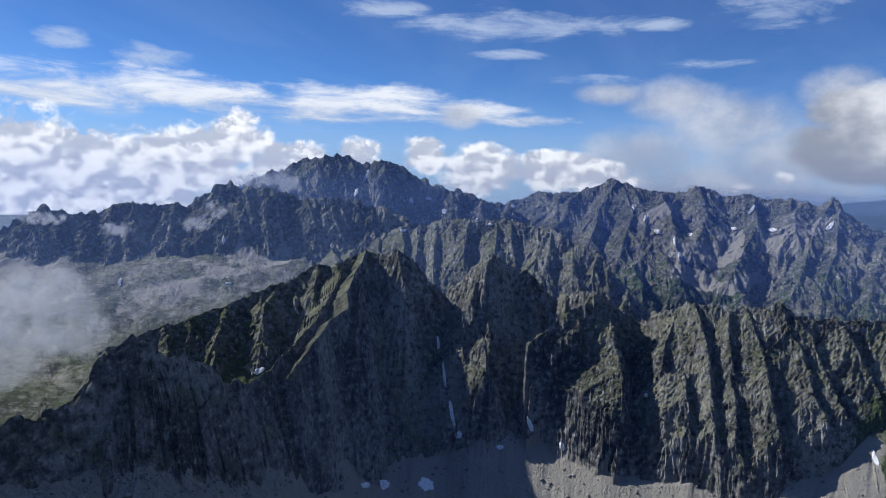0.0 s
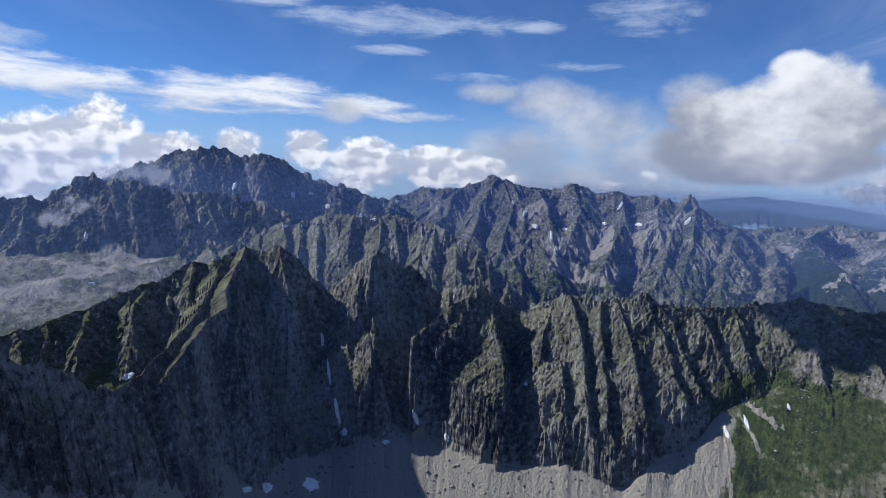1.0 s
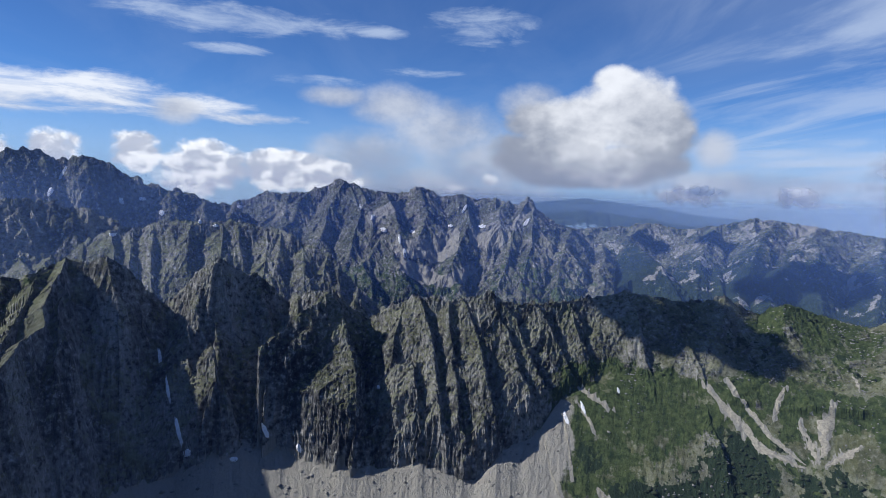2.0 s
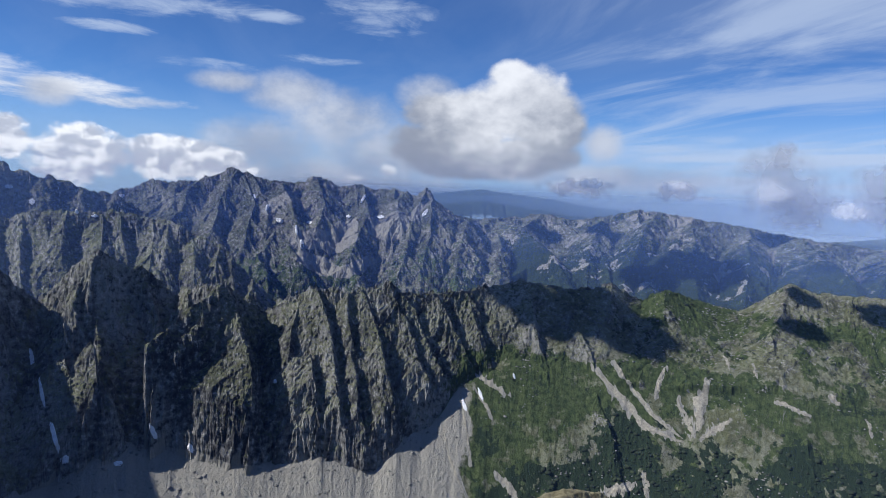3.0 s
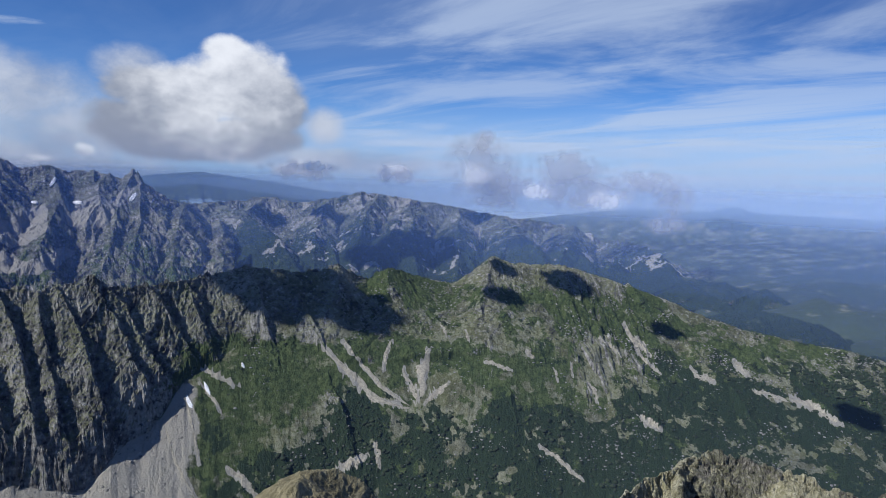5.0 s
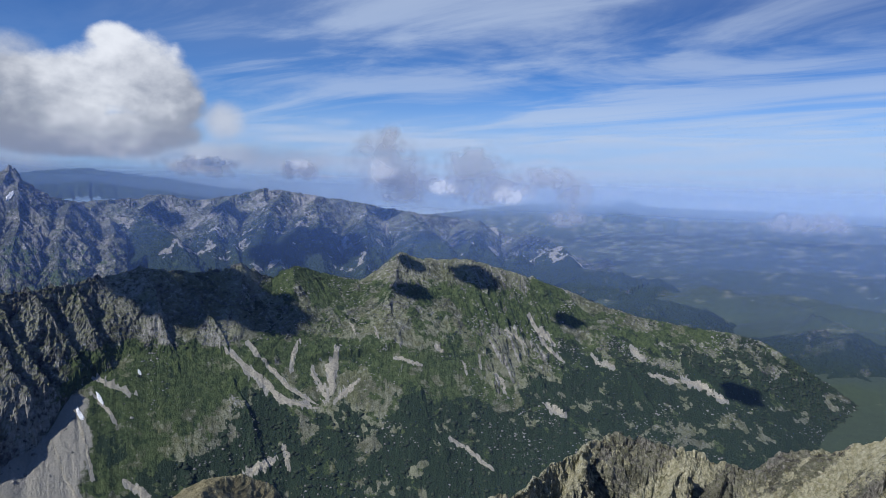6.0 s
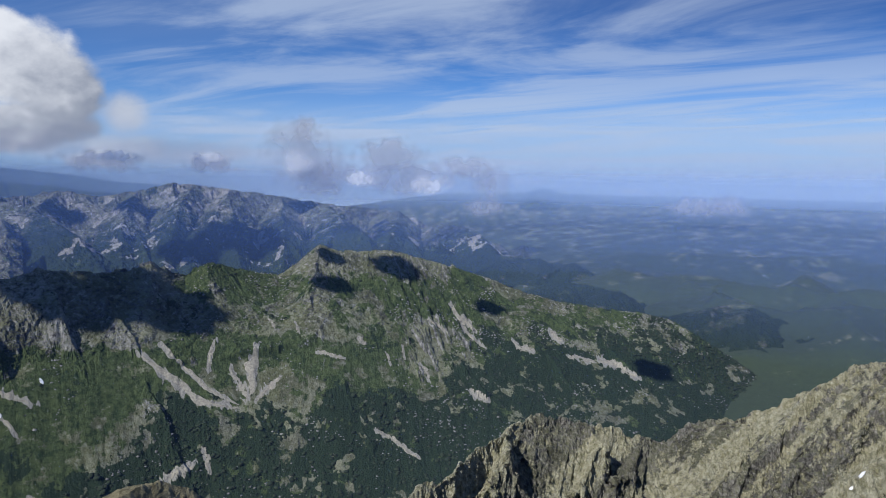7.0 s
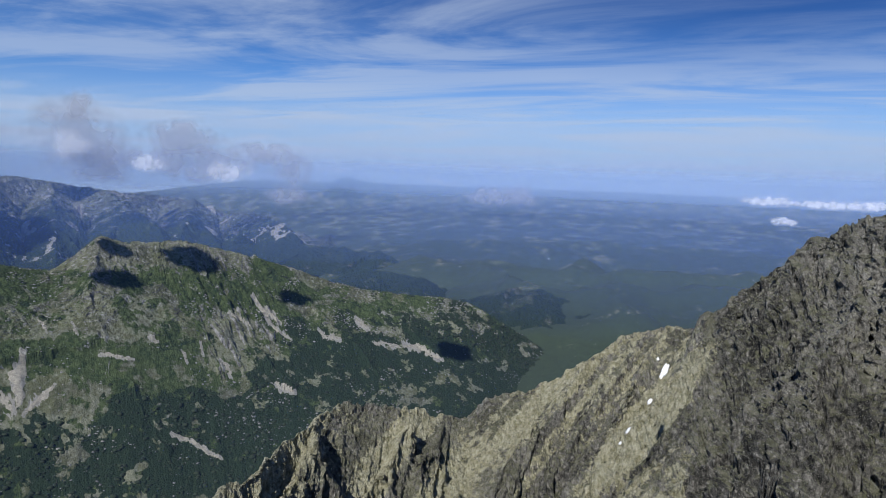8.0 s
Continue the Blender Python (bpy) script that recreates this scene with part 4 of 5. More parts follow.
far_range = Massif([(1, -2.2, 3350), (3.1, -1.35, 3350), (4.6, -1.05, 3350), (6.5, -0.5, 3340), (8.4, 0.15, 3340), (11.3, 0.15, 3330), (12.7, 0.7, 3320), (14.6, 1.4, 3310),
                    (15.9, 1.0, 3310), (17.7, 0.4, 3300), (19.5, 0.5, 3300), (21.2, 1.05, 3290), (22.9, 0.55, 3290), (25.0, 0.4, 3280), (27.8, 0.27, 3280),
                    (29.3, -0.1, 3270), (30.8, 0.15, 3270), (31.6, -0.65, 3260), (33.1, -1.7, 3250), (35.1, -2.35, 3240), (38.2, -4.2, 3200)],
                   [(1, -9.5, 2650), (20, -10.3, 2550), (30, -10.3, 2550), (38, -10.2, 2600)], 77, end=[(1, 2200, -500), (38, 2200, -500)], spacing=190, bulge=2.0, slant=0.6, drift=0.8, ribs=5, side=1.0, jag=36, jag_len=30, rough=9, rough_len=60, sink=15, groove=12, groove_len=60, crest_side=1.6, lines=FAR_RIBS)
FAR_SCREE = [([(20.0, -4.2), (22.0, -4.3), (24.1, -3.9)], 1.1), ([(20.1, -6.0), (21.7, -6.8), (23.9, -7.3), (25.8, -6.0)], 0.6), ([(26.1, -3.4), (28.0, -3.0)], 1.0), ([(29.5, -2.2), (30.3, -1.1)], 0.35), ([(17.0, -1.8), (19.1, -0.7)], 0.5)]


def far_zones(A, S, soft, up, P):
    E = np.degrees(np.arctan2(P[:, :, 2] - EYE[2], np.hypot(P[:, :, 0], P[:, :, 1])))
    n = fbm(P[:, :, 0] / 110, P[:, :, 1] / 110, octaves=5, gain=0.6, seed=79)
    scree = 0.3 * ease(n, 0.2, 0.5) * ease(S, 0.15, 0.4)
    for stops, width in FAR_SCREE:
        scree = np.maximum(scree, 0.85 * (1 - ease(beside(A, E, stops) + 0.9 * width * n, 0.6 * width, 1.2 * width)))
    return {"scree": scree, "turf": 0.12 + 0.4 * ease(S + 0.3 * n, 0.4, 0.9), "pine": 0.4 * ease(S + 0.4 * n, 0.6, 1.0)}


far_range.mesh(0.07, 150, far_zones, apron_rows=20)
far_range.build("far_range", FAR_ROCK, "hazy blue-grey jagged range with snow patches", "mountain",
                [("peak", 1, 10, 0, 400), ("peak", 10, 18.5, 0, 400), ("peak", 18.5, 29, 0, 400), ("peak", 29, 39, 0, 400)])

east_range = Massif([(28, -3.5, 3700), (33.1, -2.0, 3700), (35.6, -2.05, 3700), (38.5, -1.7, 3700), (41.5, -1.35, 3700), (43.5, -1.95, 3700), (45.9, -1.4, 3690), (48.7, -0.6, 3690),
                     (51.1, -0.9, 3690), (53.9, -1.25, 3690), (57.5, -1.75, 3680), (60.2, -2.25, 3680), (64.5, -2.6, 3670), (68.1, -3.35, 3660), (70.5, -4.2, 3650),
                     (74.0, -5.2, 3600), (78.9, -5.95, 3500), (84, -7.5, 3300)],
                    [(28, -10, 2550), (50, -9.8, 2600), (70, -9.3, 2450), (84, -10, 2350)], 91, end=[(28, 2250, -500), (60, 2200, -500), (84, 2100, -450)], spacing=150, bulge=1.5, ribs=6, drift=1.4, side=0.85, jag=12, jag_len=60, rough=10, rough_len=55, sink=15, groove=3, groove_len=60, crest_side=1.0)
east_range.mesh(0.09, 130,
      lambda A, S, soft, up, P: {"scree": 0.08 + 0.55 * ease(fbm(P[:, :, 0] / 80, P[:, :, 1] / 80, octaves=5, gain=0.65, seed=95), 0.16, 0.4), "turf": 0.3 + 0.3 * ease(S, 0.3, 0.7), "pine": 0.3 + 0.45 * ease(S, 0.2, 0.65)}, apron_rows=20)
east_range.build("east_range", FAR_ROCK, "hazy rounded range falling towards the lowland", "mountain",
                 [("peak", 28, 43.5, 0, 400), ("peak", 43.5, 56, 0, 400), ("ridge", 56, 85, 0, 400)])

blue_hills = Massif([(23, -1.2, 4700), (28, -0.6, 4700), (31.6, 0.0, 4700), (35.5, 0.4, 4700), (40.5, -0.1, 4700), (44.9, -0.7, 4700), (48.3, -0.9, 4700), (54, -1.5, 4700), (60, -2.6, 4700), (64, -4.0, 4700)],
                    [(23, -4, 4300), (64, -5, 4300)], 103, spacing=300, side=0.4, jag=9, jag_len=150, rough=6, rough_len=150, back=0.2)
blue_hills.mesh(0.15, 40, lambda A, S, soft, up, P: {"scree": 0 * S, "turf": 0.8 + 0 * S, "pine": 0.5 + 0 * S}, back_to=0.04)
blue_hills.build("distant_hills", FAR_ROCK, "faint blue hills on the skyline", "hill", [("hill", 23, 43, 0, 400), ("hill", 43, 65, 0, 400)])

lone_hill = Massif([(70, -3.2, 4780), (73.5, -2.2, 4780), (76.5, -1.5, 4780), (78.3, -1.15, 4780), (79.8, -1.0, 4780), (81.3, -1.1, 4780), (83.5, -1.35, 4780), (88, -1.8, 4780), (92, -3.2, 4780)],
                   [(70, -5, 4400), (92, -5, 4400)], 107, spacing=300, side=0.4, jag=4, jag_len=150, rough=4, rough_len=150, back=0.2)
lone_hill.mesh(0.15, 40, lambda A, S, soft, up, P: {"scree": 0 * S, "turf": 0.8 + 0 * S, "pine": 0.6 + 0 * S}, back_to=0.03)
lone_hill.build("distant_hill", FAR_ROCK, "lone blue hill beyond the lowland", "hill", [("slope", 70, 92, 0, 400)])

# ---------- wooded foothills between the range and the lowland ----------
FOREST = rock_material("spruce_forest", size=1.6, rock=(0.16, 0.15, 0.13), dark=(0.05, 0.05, 0.05), grass=(0.04, 0.06, 0.02),
                       turf_low=(0.02, 0.036, 0.016), turf_high=(0.05, 0.066, 0.032))


def knoll_zones(A, S, soft, up, P):
    n = fbm(P[:, :, 0] / 90, P[:, :, 1] / 90, octaves=5, seed=151)
    return {"scree": 0.35 * ease(n, 0.3, 0.5), "turf": 0.55 + 0 * S, "pine": 0.78 - 0.9 * ease(n, 0.2, 0.5)}


for i, (crest, foot) in enumerate([([(77, -10.2, 2150), (80, -9.0, 2140), (82.1, -8.6, 2130), (86.1, -9.3, 2120), (89, -10.4, 2100), (91, -11.4, 2080)], [(77, -13, 1850), (91, -14, 1820)]),
                                   ([(87.5, -11.4, 1920), (92, -10.7, 1920), (94.5, -9.9, 1910), (96.8, -9.8, 1900), (99, -10.6, 1890), (103, -11.6, 1880)], [(87.5, -14.5, 1640), (103, -15, 1640)]),
                                   ([(96, -13.2, 1900), (100, -12.2, 1890), (103, -11.7, 1880), (107, -11.9, 1870), (111, -12.3, 1860), (116, -12.4, 1860)], [(96, -17, 1680), (116, -17, 1680)]),
                                   ([(70, -6.6, 2750), (76, -6.6, 2720), (81, -7.2, 2680), (86, -7.9, 2640), (92, -8.4, 2600)], [(70, -9.5, 2400), (92, -9.8, 2350)])]):
    knoll = Massif(crest, foot, 160 + i, spacing=110, side=0.5, jag=9, jag_len=60, rough=5, rough_len=40, back=0.45, drift=1.5, bulge=1.4, ribs=4, crest_side=0.6)
    knoll.mesh(0.1, 60, knoll_zones, back_to=0.12)
    tagged(knoll.build("wooded_hill", FOREST, "dark spruce-covered foothill in blue haze", "hill", [("slope", crest[0][0], crest[-1][0] + 1, 0, 400)]), group="foothills")

# ---------- the summit's own ridge in the foreground ----------
NEAR_CREST = [(64, -32, 95), (69.6, -26.9, 110), (71.5, -24.6, 125), (74.4, -22.4, 145), (77.3, -20.7, 160), (81.3, -20.1, 175), (86.4, -20.3, 190), (89.5, -20.9, 200),
              (91.1, -20.8, 205), (93.0, -19.3, 205), (97.5, -17.8, 210), (101.3, -15.2, 210), (104.0, -13.2, 210), (106.7, -12.3, 210), (110.9, -11.7, 205),
              (111.4, -10.4, 180), (113.8, -8.3, 170), (116.0, -5.8, 165), (118.1, -4.3, 160), (119.9, -3.1, 155), (122.1, -1.7, 150), (130, 2, 140), (150, 3, 100), (180, 1, 60)]
# slanting ribs of the ridge
NEAR_RIBS = [
    ([(111.2, -11.8, 1), (109.8, -16.5, 8), (109.2, -19.2, 11), (108.6, -24.5, 13)], 2.4, 1.6),
    ([(103.5, -13.5, 1), (99.5, -18.1, 5), (95.0, -23.6, 7), (92.4, -27.3, 8)], 1.2, 2.6),
    ([(108.5, -12.1, 1), (105.3, -18.0, 4), (101.4, -24.7, 6)], 1.3, 2.2),
    ([(84.4, -20.4, 1), (84.0, -24.0, 4), (81.6, -27.5, 5)], 1.2, 2.4),
    ([(89.5, -21.0, 1), (88.2, -23.9, 4), (86.8, -27.5, 5)], 1.2, 2.4),
    ([(97.5, -18.3, 1), (95.1, -23.1, 5), (93.6, -27.2, 6)], 1.2, 2.6),
    ([(76.4, -21.5, 1), (75.5, -24.7, 3), (73.6, -27.1, 4)], 1.2, 2.2),
    ([(114.2, -8.4, 1), (113.0, -13.3, 9), (111.9, -20.5, 14), (109.8, -25.2, 16)], 1.3, 3.6),
    ([(116.4, -6.0, 1), (115.8, -12.0, 10), (114.6, -18.3, 14), (113.5, -24.4, 16)], 1.5, 3.6),
    ([(118.1, -4.5, 1), (117.6, -10.0, 11), (116.6, -16.2, 16), (115.2, -24.1, 18)], 1.3, 3.6),
    ([(120.9, -2.8, 1), (120.5, -9.6, 11), (119.4, -17.4, 16), (118.8, -23.2, 18)], 1.3, 3.6),
    ([(106.3, -12.7, 1), (103.3, -17.3, 4), (97.9, -24.7, 6)], 1.2, 2.4)]
near = Massif(NEAR_CREST, [(64, -42, 70), (80, -42, 100), (100, -42, 125), (111, -42, 110), (122, -42, 90), (150, -42, 45), (180, -44, 25)],
              121, spacing=15, side=1.4, ribs=4, jag=1.8, jag_len=5, rough=0.7, rough_len=5.0, chips=1.5, tall=2.0, auto=False, recess=3.0, back=1.0, drift=1.2, groove=2.0, groove_len=9, bulge=1.2, lean=-0.8, crest_side=2.2, slant=-9, lit=0.6, lines=NEAR_RIBS)


def near_zones(A, S, soft, up, P):
    rise = np.degrees(np.arctan2(P[:, :, 2] - EYE[2], np.hypot(P[:, :, 0], P[:, :, 1])))
    band = fbm((A - 0.75 * rise) / 3.2, rise / 16, octaves=5, gain=0.6, seed=131)      # lichen runs in slanting bands
    lichen = 0.58 + 1.15 * band - 0.95 * ease(A, 109, 113)
    return {"scree": 0 * S, "turf": lichen, "pine": 0 * S}


near.mesh(0.085, 260, near_zones, az1=127)
near.build("summit_ridge", NEAR_ROCK, "rugged lichen-covered granite ridge rising beside the summit", "ridge",
           [("crag", 64, 90, 0, 400), ("crag", 90, 110.9, 0, 400), ("buttress", 110.9, 128, 0, 400)])
near.mesh(0.6, 90, near_zones, az0=127)
near.build("summit_block", NEAR_ROCK, "granite summit block closing the ridge behind", "ridge", [("crag", 126.9, 181, 0, 400)])


# ---------- air haze: added see-through sheets arced through the valleys, lit by sun and sky ---
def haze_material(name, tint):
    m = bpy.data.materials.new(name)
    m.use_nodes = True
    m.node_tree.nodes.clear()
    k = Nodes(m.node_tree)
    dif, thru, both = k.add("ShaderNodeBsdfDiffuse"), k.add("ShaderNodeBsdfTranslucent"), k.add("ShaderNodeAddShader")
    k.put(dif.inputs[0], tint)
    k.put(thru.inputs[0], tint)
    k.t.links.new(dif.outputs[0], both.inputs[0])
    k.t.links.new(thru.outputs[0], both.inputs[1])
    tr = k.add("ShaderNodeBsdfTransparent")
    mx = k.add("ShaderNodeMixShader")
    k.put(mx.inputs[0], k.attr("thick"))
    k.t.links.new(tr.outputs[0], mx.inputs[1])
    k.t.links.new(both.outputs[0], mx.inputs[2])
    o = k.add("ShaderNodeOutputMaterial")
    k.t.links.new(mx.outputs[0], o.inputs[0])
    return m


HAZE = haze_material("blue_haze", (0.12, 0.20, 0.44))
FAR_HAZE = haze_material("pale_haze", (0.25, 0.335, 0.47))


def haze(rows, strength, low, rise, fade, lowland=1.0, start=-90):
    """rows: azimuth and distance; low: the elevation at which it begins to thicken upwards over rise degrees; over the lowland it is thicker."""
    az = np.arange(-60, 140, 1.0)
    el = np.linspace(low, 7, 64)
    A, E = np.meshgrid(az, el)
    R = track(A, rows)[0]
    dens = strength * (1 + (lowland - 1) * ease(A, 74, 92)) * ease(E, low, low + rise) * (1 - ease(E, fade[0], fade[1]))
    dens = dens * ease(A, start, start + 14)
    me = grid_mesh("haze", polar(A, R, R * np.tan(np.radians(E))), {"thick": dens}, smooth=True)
    return thing("haze", me, FAR_HAZE if R.min() > 3500 else HAZE, "see-through blue sheet standing in for summer haze over the valleys", "haze", "stuff")


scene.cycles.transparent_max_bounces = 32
# the two faint nearest sheets tint the wall's shade blue
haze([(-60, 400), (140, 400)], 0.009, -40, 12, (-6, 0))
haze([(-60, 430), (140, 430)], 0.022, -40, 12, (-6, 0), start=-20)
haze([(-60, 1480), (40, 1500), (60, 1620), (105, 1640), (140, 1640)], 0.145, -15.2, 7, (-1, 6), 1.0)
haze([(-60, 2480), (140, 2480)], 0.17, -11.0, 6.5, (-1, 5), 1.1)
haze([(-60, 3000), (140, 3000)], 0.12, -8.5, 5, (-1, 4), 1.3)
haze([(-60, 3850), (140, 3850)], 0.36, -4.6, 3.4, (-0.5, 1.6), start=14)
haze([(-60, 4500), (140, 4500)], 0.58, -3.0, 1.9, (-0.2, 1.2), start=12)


# ---------- drifting cloud: wisps of several thin layers ----------
# front and rear layers differ in tint: the cloud's shade is put into the darker
CLOUD = haze_material("cloud_vapour", (0.40, 0.41, 0.44))
CLOUD_SHADE = haze_material("cloud_shade", (0.26, 0.28, 0.31))


def cloud(az, el, half_w, half_h, r, strength, label, seed, layers=3, depth=60.0, torn=1.15, tops=None):
    """A soft cloud of thin layers one behind the other, each ragged in its own way."""
    top = tagged(new("cloud"), label, "cloud")
    top.location = polar(az, r, r * math.tan(radians(el)))
    for i in range(layers):
        a = np.linspace(-1.25, 1.25, 110)
        X, Y = np.meshgrid(a, a)
        rough = fbm(X * 1.5 * half_w / half_h + seed, Y * 1.5 + i * 0.3, octaves=6, gain=0.58, seed=seed)
        body = 1 - (X ** 2 + Y ** 2) + rough * torn
        dens = strength * ease(body, 0.1, 1.2) * (1 - ease(np.maximum(np.abs(X), np.abs(Y)), 0.9, 1.25))
        d = r + (i - layers / 2) * depth
        P = polar(az + X * half_w, d, d * np.tan(np.radians(el + Y * half_h))) - np.array(top.location)
        ob = new("vapour_layer", grid_mesh("vapour_layer", P, {"thick": dens}, smooth=True))
        ob.data.materials.append((CLOUD_SHADE if i else CLOUD) if tops is None else tops)
        ob.parent = top
    return top


for i, (a, e, w, h) in enumerate([(-32.2, -9.6, 4.9, 3.6), (-34.0, -12.9, 3.6, 2.8), (-29.3, -12.0, 3.0, 2.2)]):
    cloud(a, e, w, h, 1180 + 40 * i, 0.26, "torn grey-white cloud drifting over the scree bowl", 200 + i)
for i, (a, e, w, h) in enumerate([(-19.1, -2.3, 1.5, 0.8), (-20.9, -3.4, 1.4, 0.8), (-26.6, -4.0, 1.5, 0.7), (-31.4, -3.1, 1.8, 0.6)]):
    cloud(a, e, w, h, 2040, 0.35, "small wisp of cloud clinging to the rocks", 220 + i, 2)
for i, (a, e, w, h) in enumerate([(-13.7, 0.2, 2.2, 1.2), (-16.3, 0.3, 1.6, 0.8)]):
    cloud(a, e, w, h, 2500, 0.4, "wisp of cloud between two peaks", 230 + i, 2)
# low clouds: the shaded grey and sunlit white are put into these tints
CLOUD_GREY = haze_material("cloud_grey", (0.29, 0.30, 0.335))
CLOUD_WHITE = haze_material("cloud_white", (0.62, 0.62, 0.63))
for i, (a, e, w, h) in enumerate([(59.2, 1.6, 3.6, 3.0), (60.6, -0.3, 4.0, 1.6), (58.9, 3.8, 1.2, 1.3), (66.6, 1.9, 3.1, 1.6), (68.0, 0.0, 4.6, 1.5), (72.9, 0.9, 3.0, 1.1), (75.3, -0.2, 1.9, 1.7), (74.6, -2.4, 1.7, 1.0),
                                  (92.6, -2.0, 2.9, 0.9), (94.9, -1.8, 1.5, 1.0), (43.6, 0.9, 3.4, 0.9), (51.4, 1.0, 2.1, 0.9)]):
    cloud(a, e, w * 1.15, h * 1.15, (2900 if a < 80 else 3500) + 13 * i, 0.5 if a < 80 else 0.45, "low grey cumulus floating beside the range", 240 + i, 2, 40, 0.75, CLOUD_GREY)
for i, (a, e, w, h) in enumerate([(69.8, -0.6, 1.9, 0.9), (63.9, -0.1, 1.3, 0.7), (44.6, 1.3, 2.2, 0.5), (51.4, 1.35, 1.3, 0.5), (58.6, 1.2, 1.3, 1.3)]):
    cloud(a, e, w * 1.1, h * 1.1, 2800 + 11 * i, 0.42 if i < 4 else 0.25, "sunlit white puff of low cloud beside the range", 270 + i, 2, 40, 0.9, CLOUD_WHITE)


for i, (a, e, w, h) in enumerate([(114.4, -1.4, 2.3, 0.50), (117.5, -1.5, 1.7, 0.42), (119.7, -1.5, 2.4, 0.50), (121.8, -1.4, 1.8, 0.45), (115.6, -2.9, 1.1, 0.45)]):
    cloud(a, e, w, h, 2850 + 9 * i, 0.45, "small white cumulus above the far lowland", 290 + i, 2, 30, 0.8, CLOUD_WHITE)


# unseen clouds overhead, placed up the sun's path to throw shade on the slopes
def overhead_cloud(az, el, half, flat, seed, massif=wall, high_up=950):
    p, _ = massif.at(az, el)
    centre = p + sun_way * high_up
    a, b = np.meshgrid(np.linspace(0, 2 * math.pi, 65), np.linspace(0.001, math.pi - 0.001, 33))
    x, y, z = np.sin(b) * np.cos(a), np.sin(b) * np.sin(a), np.cos(b)
    k = 1 + 0.65 * fbm(x * 2 + seed, y * 2, z * 2, octaves=5, seed=seed)
    P = np.stack([x * half * k, y * half * k, z * half * flat * k], -1)
    me = grid_mesh("cumulus", P, smooth=True)
    me.materials.append(VAPOUR)
    ob = tagged(new("cumulus", me), "white cumulus cloud out of view above the ridge, placed to cast shade", "cloud", "clouds over the ridge")
    ob.location = centre


VAPOUR = bpy.data.materials.new("cumulus_white")
VAPOUR.use_nodes = True
VAPOUR.node_tree.nodes["Principled BSDF"].inputs["Base Color"].default_value = (0.85, 0.86, 0.88, 1)
VAPOUR.node_tree.nodes["Principled BSDF"].inputs["Roughness"].default_value = 1.0
# the cloud at azimuth 41.4 is added only to darken rock too brightly lit
for i, (a, e, half, flat) in enumerate([(46.6, -9.4, 56, 0.6), (49.5, -11.6, 46, 0.6), (41.4, -9.6, 58, 0.5), (61.3, -6.8, 22, 0.35), (67.2, -8.0, 40, 0.4), (61.4, -9.2, 28, 0.5),
                                        (75.4, -11.2, 24, 0.5), (89.6, -15.6, 34, 0.4)]):
    overhead_cloud(a, e, half, flat, 300 + i)
for i, (a, e, half, flat) in enumerate([(45.2, -2.5, 90, 0.4), (41.0, -3.2, 70, 0.5), (59.4, -2.9, 80, 0.4), (65.4, -4.1, 60, 0.4), (55.0, -6.0, 150, 0.4), (49.5, -6.2, 110, 0.4)]):
    overhead_cloud(a, e, half, flat, 330 + i, east_range, 3000)


# ---------- snow fields and scree lying on the slopes ----------
def simple_material(name, low, high, scale, rough=0.8):
    m = bpy.data.materials.new(name)
    m.use_nodes = True
    k = Nodes(m.node_tree)
    b = m.node_tree.nodes["Principled BSDF"]
    p = k.add("ShaderNodeNewGeometry").outputs["Position"]
    k.put(b.inputs["Base Color"], k.mix(k.step(k.noise(p, scale, 7, 0.7), 0.3, 0.7), low, high))
    b.inputs["Roughness"].default_value = rough
    bp = k.add("ShaderNodeBump")
    bp.inputs["Distance"].default_value = 0.6
    k.put(bp.inputs["Height"], k.noise(p, scale * 3, 5, 0.7))
    k.t.links.new(bp.outputs[0], b.inputs["Normal"])
    return m


SNOW = simple_material("old_snow", (0.62, 0.64, 0.68), (0.82, 0.83, 0.85), 0.12)
SCREE = simple_material("pale_scree", (0.17, 0.16, 0.132), (0.34, 0.32, 0.265), 0.3, 0.95)


def lie_on(massif, name, mat, az, el, half_w, half_h, tilt, label, category, group, lift):
    """A patch that follows the slope: an uneven outline round a direction, a little proud of the ground."""
    turn = radians(tilt if half_w > half_h else -tilt)
    half_w, half_h = half_w * 0.66, half_h * 0.78
    seed = int(abs(az * 37 + el * 91)) % 997
    rings, spokes = 6, 48
    P = np.zeros((rings + 1, spokes + 1, 3))
    th = np.linspace(0, 2 * math.pi, spokes + 1)
    edge = 1 + 0.6 * fbm(np.cos(th) * 1.8 + seed, np.sin(th) * 1.8, octaves=5, gain=0.75, seed=seed)
    ways, dists = np.zeros(P.shape), np.zeros(P.shape[:2])
    for i in range(rings + 1):
        for j in range(spokes + 1):
            q = i / rings * edge[j]
            u, v = q * math.cos(th[j]) * half_w, q * math.sin(th[j]) * half_h
            a, e = az + u * math.cos(turn) - v * math.sin(turn), el + u * math.sin(turn) + v * math.cos(turn)
            ways[i, j] = np.array(polar(a, math.cos(radians(e)), math.sin(radians(e)))) - np.array(EYE)
            dists[i, j] = (massif.at(a, e)[0] - Vector(EYE)).length
    mid, room = np.median(dists), lift * 2 + 11 * half_h * np.median(dists) / 1000
    dists = np.clip(dists, mid - room, mid + room) - lift * np.where(np.arange(rings + 1) < rings, 1.0, 0.1)[:, None]
    P = ways * dists[:, :, None] + np.array(EYE)
    me = grid_mesh(name, P, smooth=True)
    me.materials.append(mat)
    return tagged(new(name, me), label, category, group)


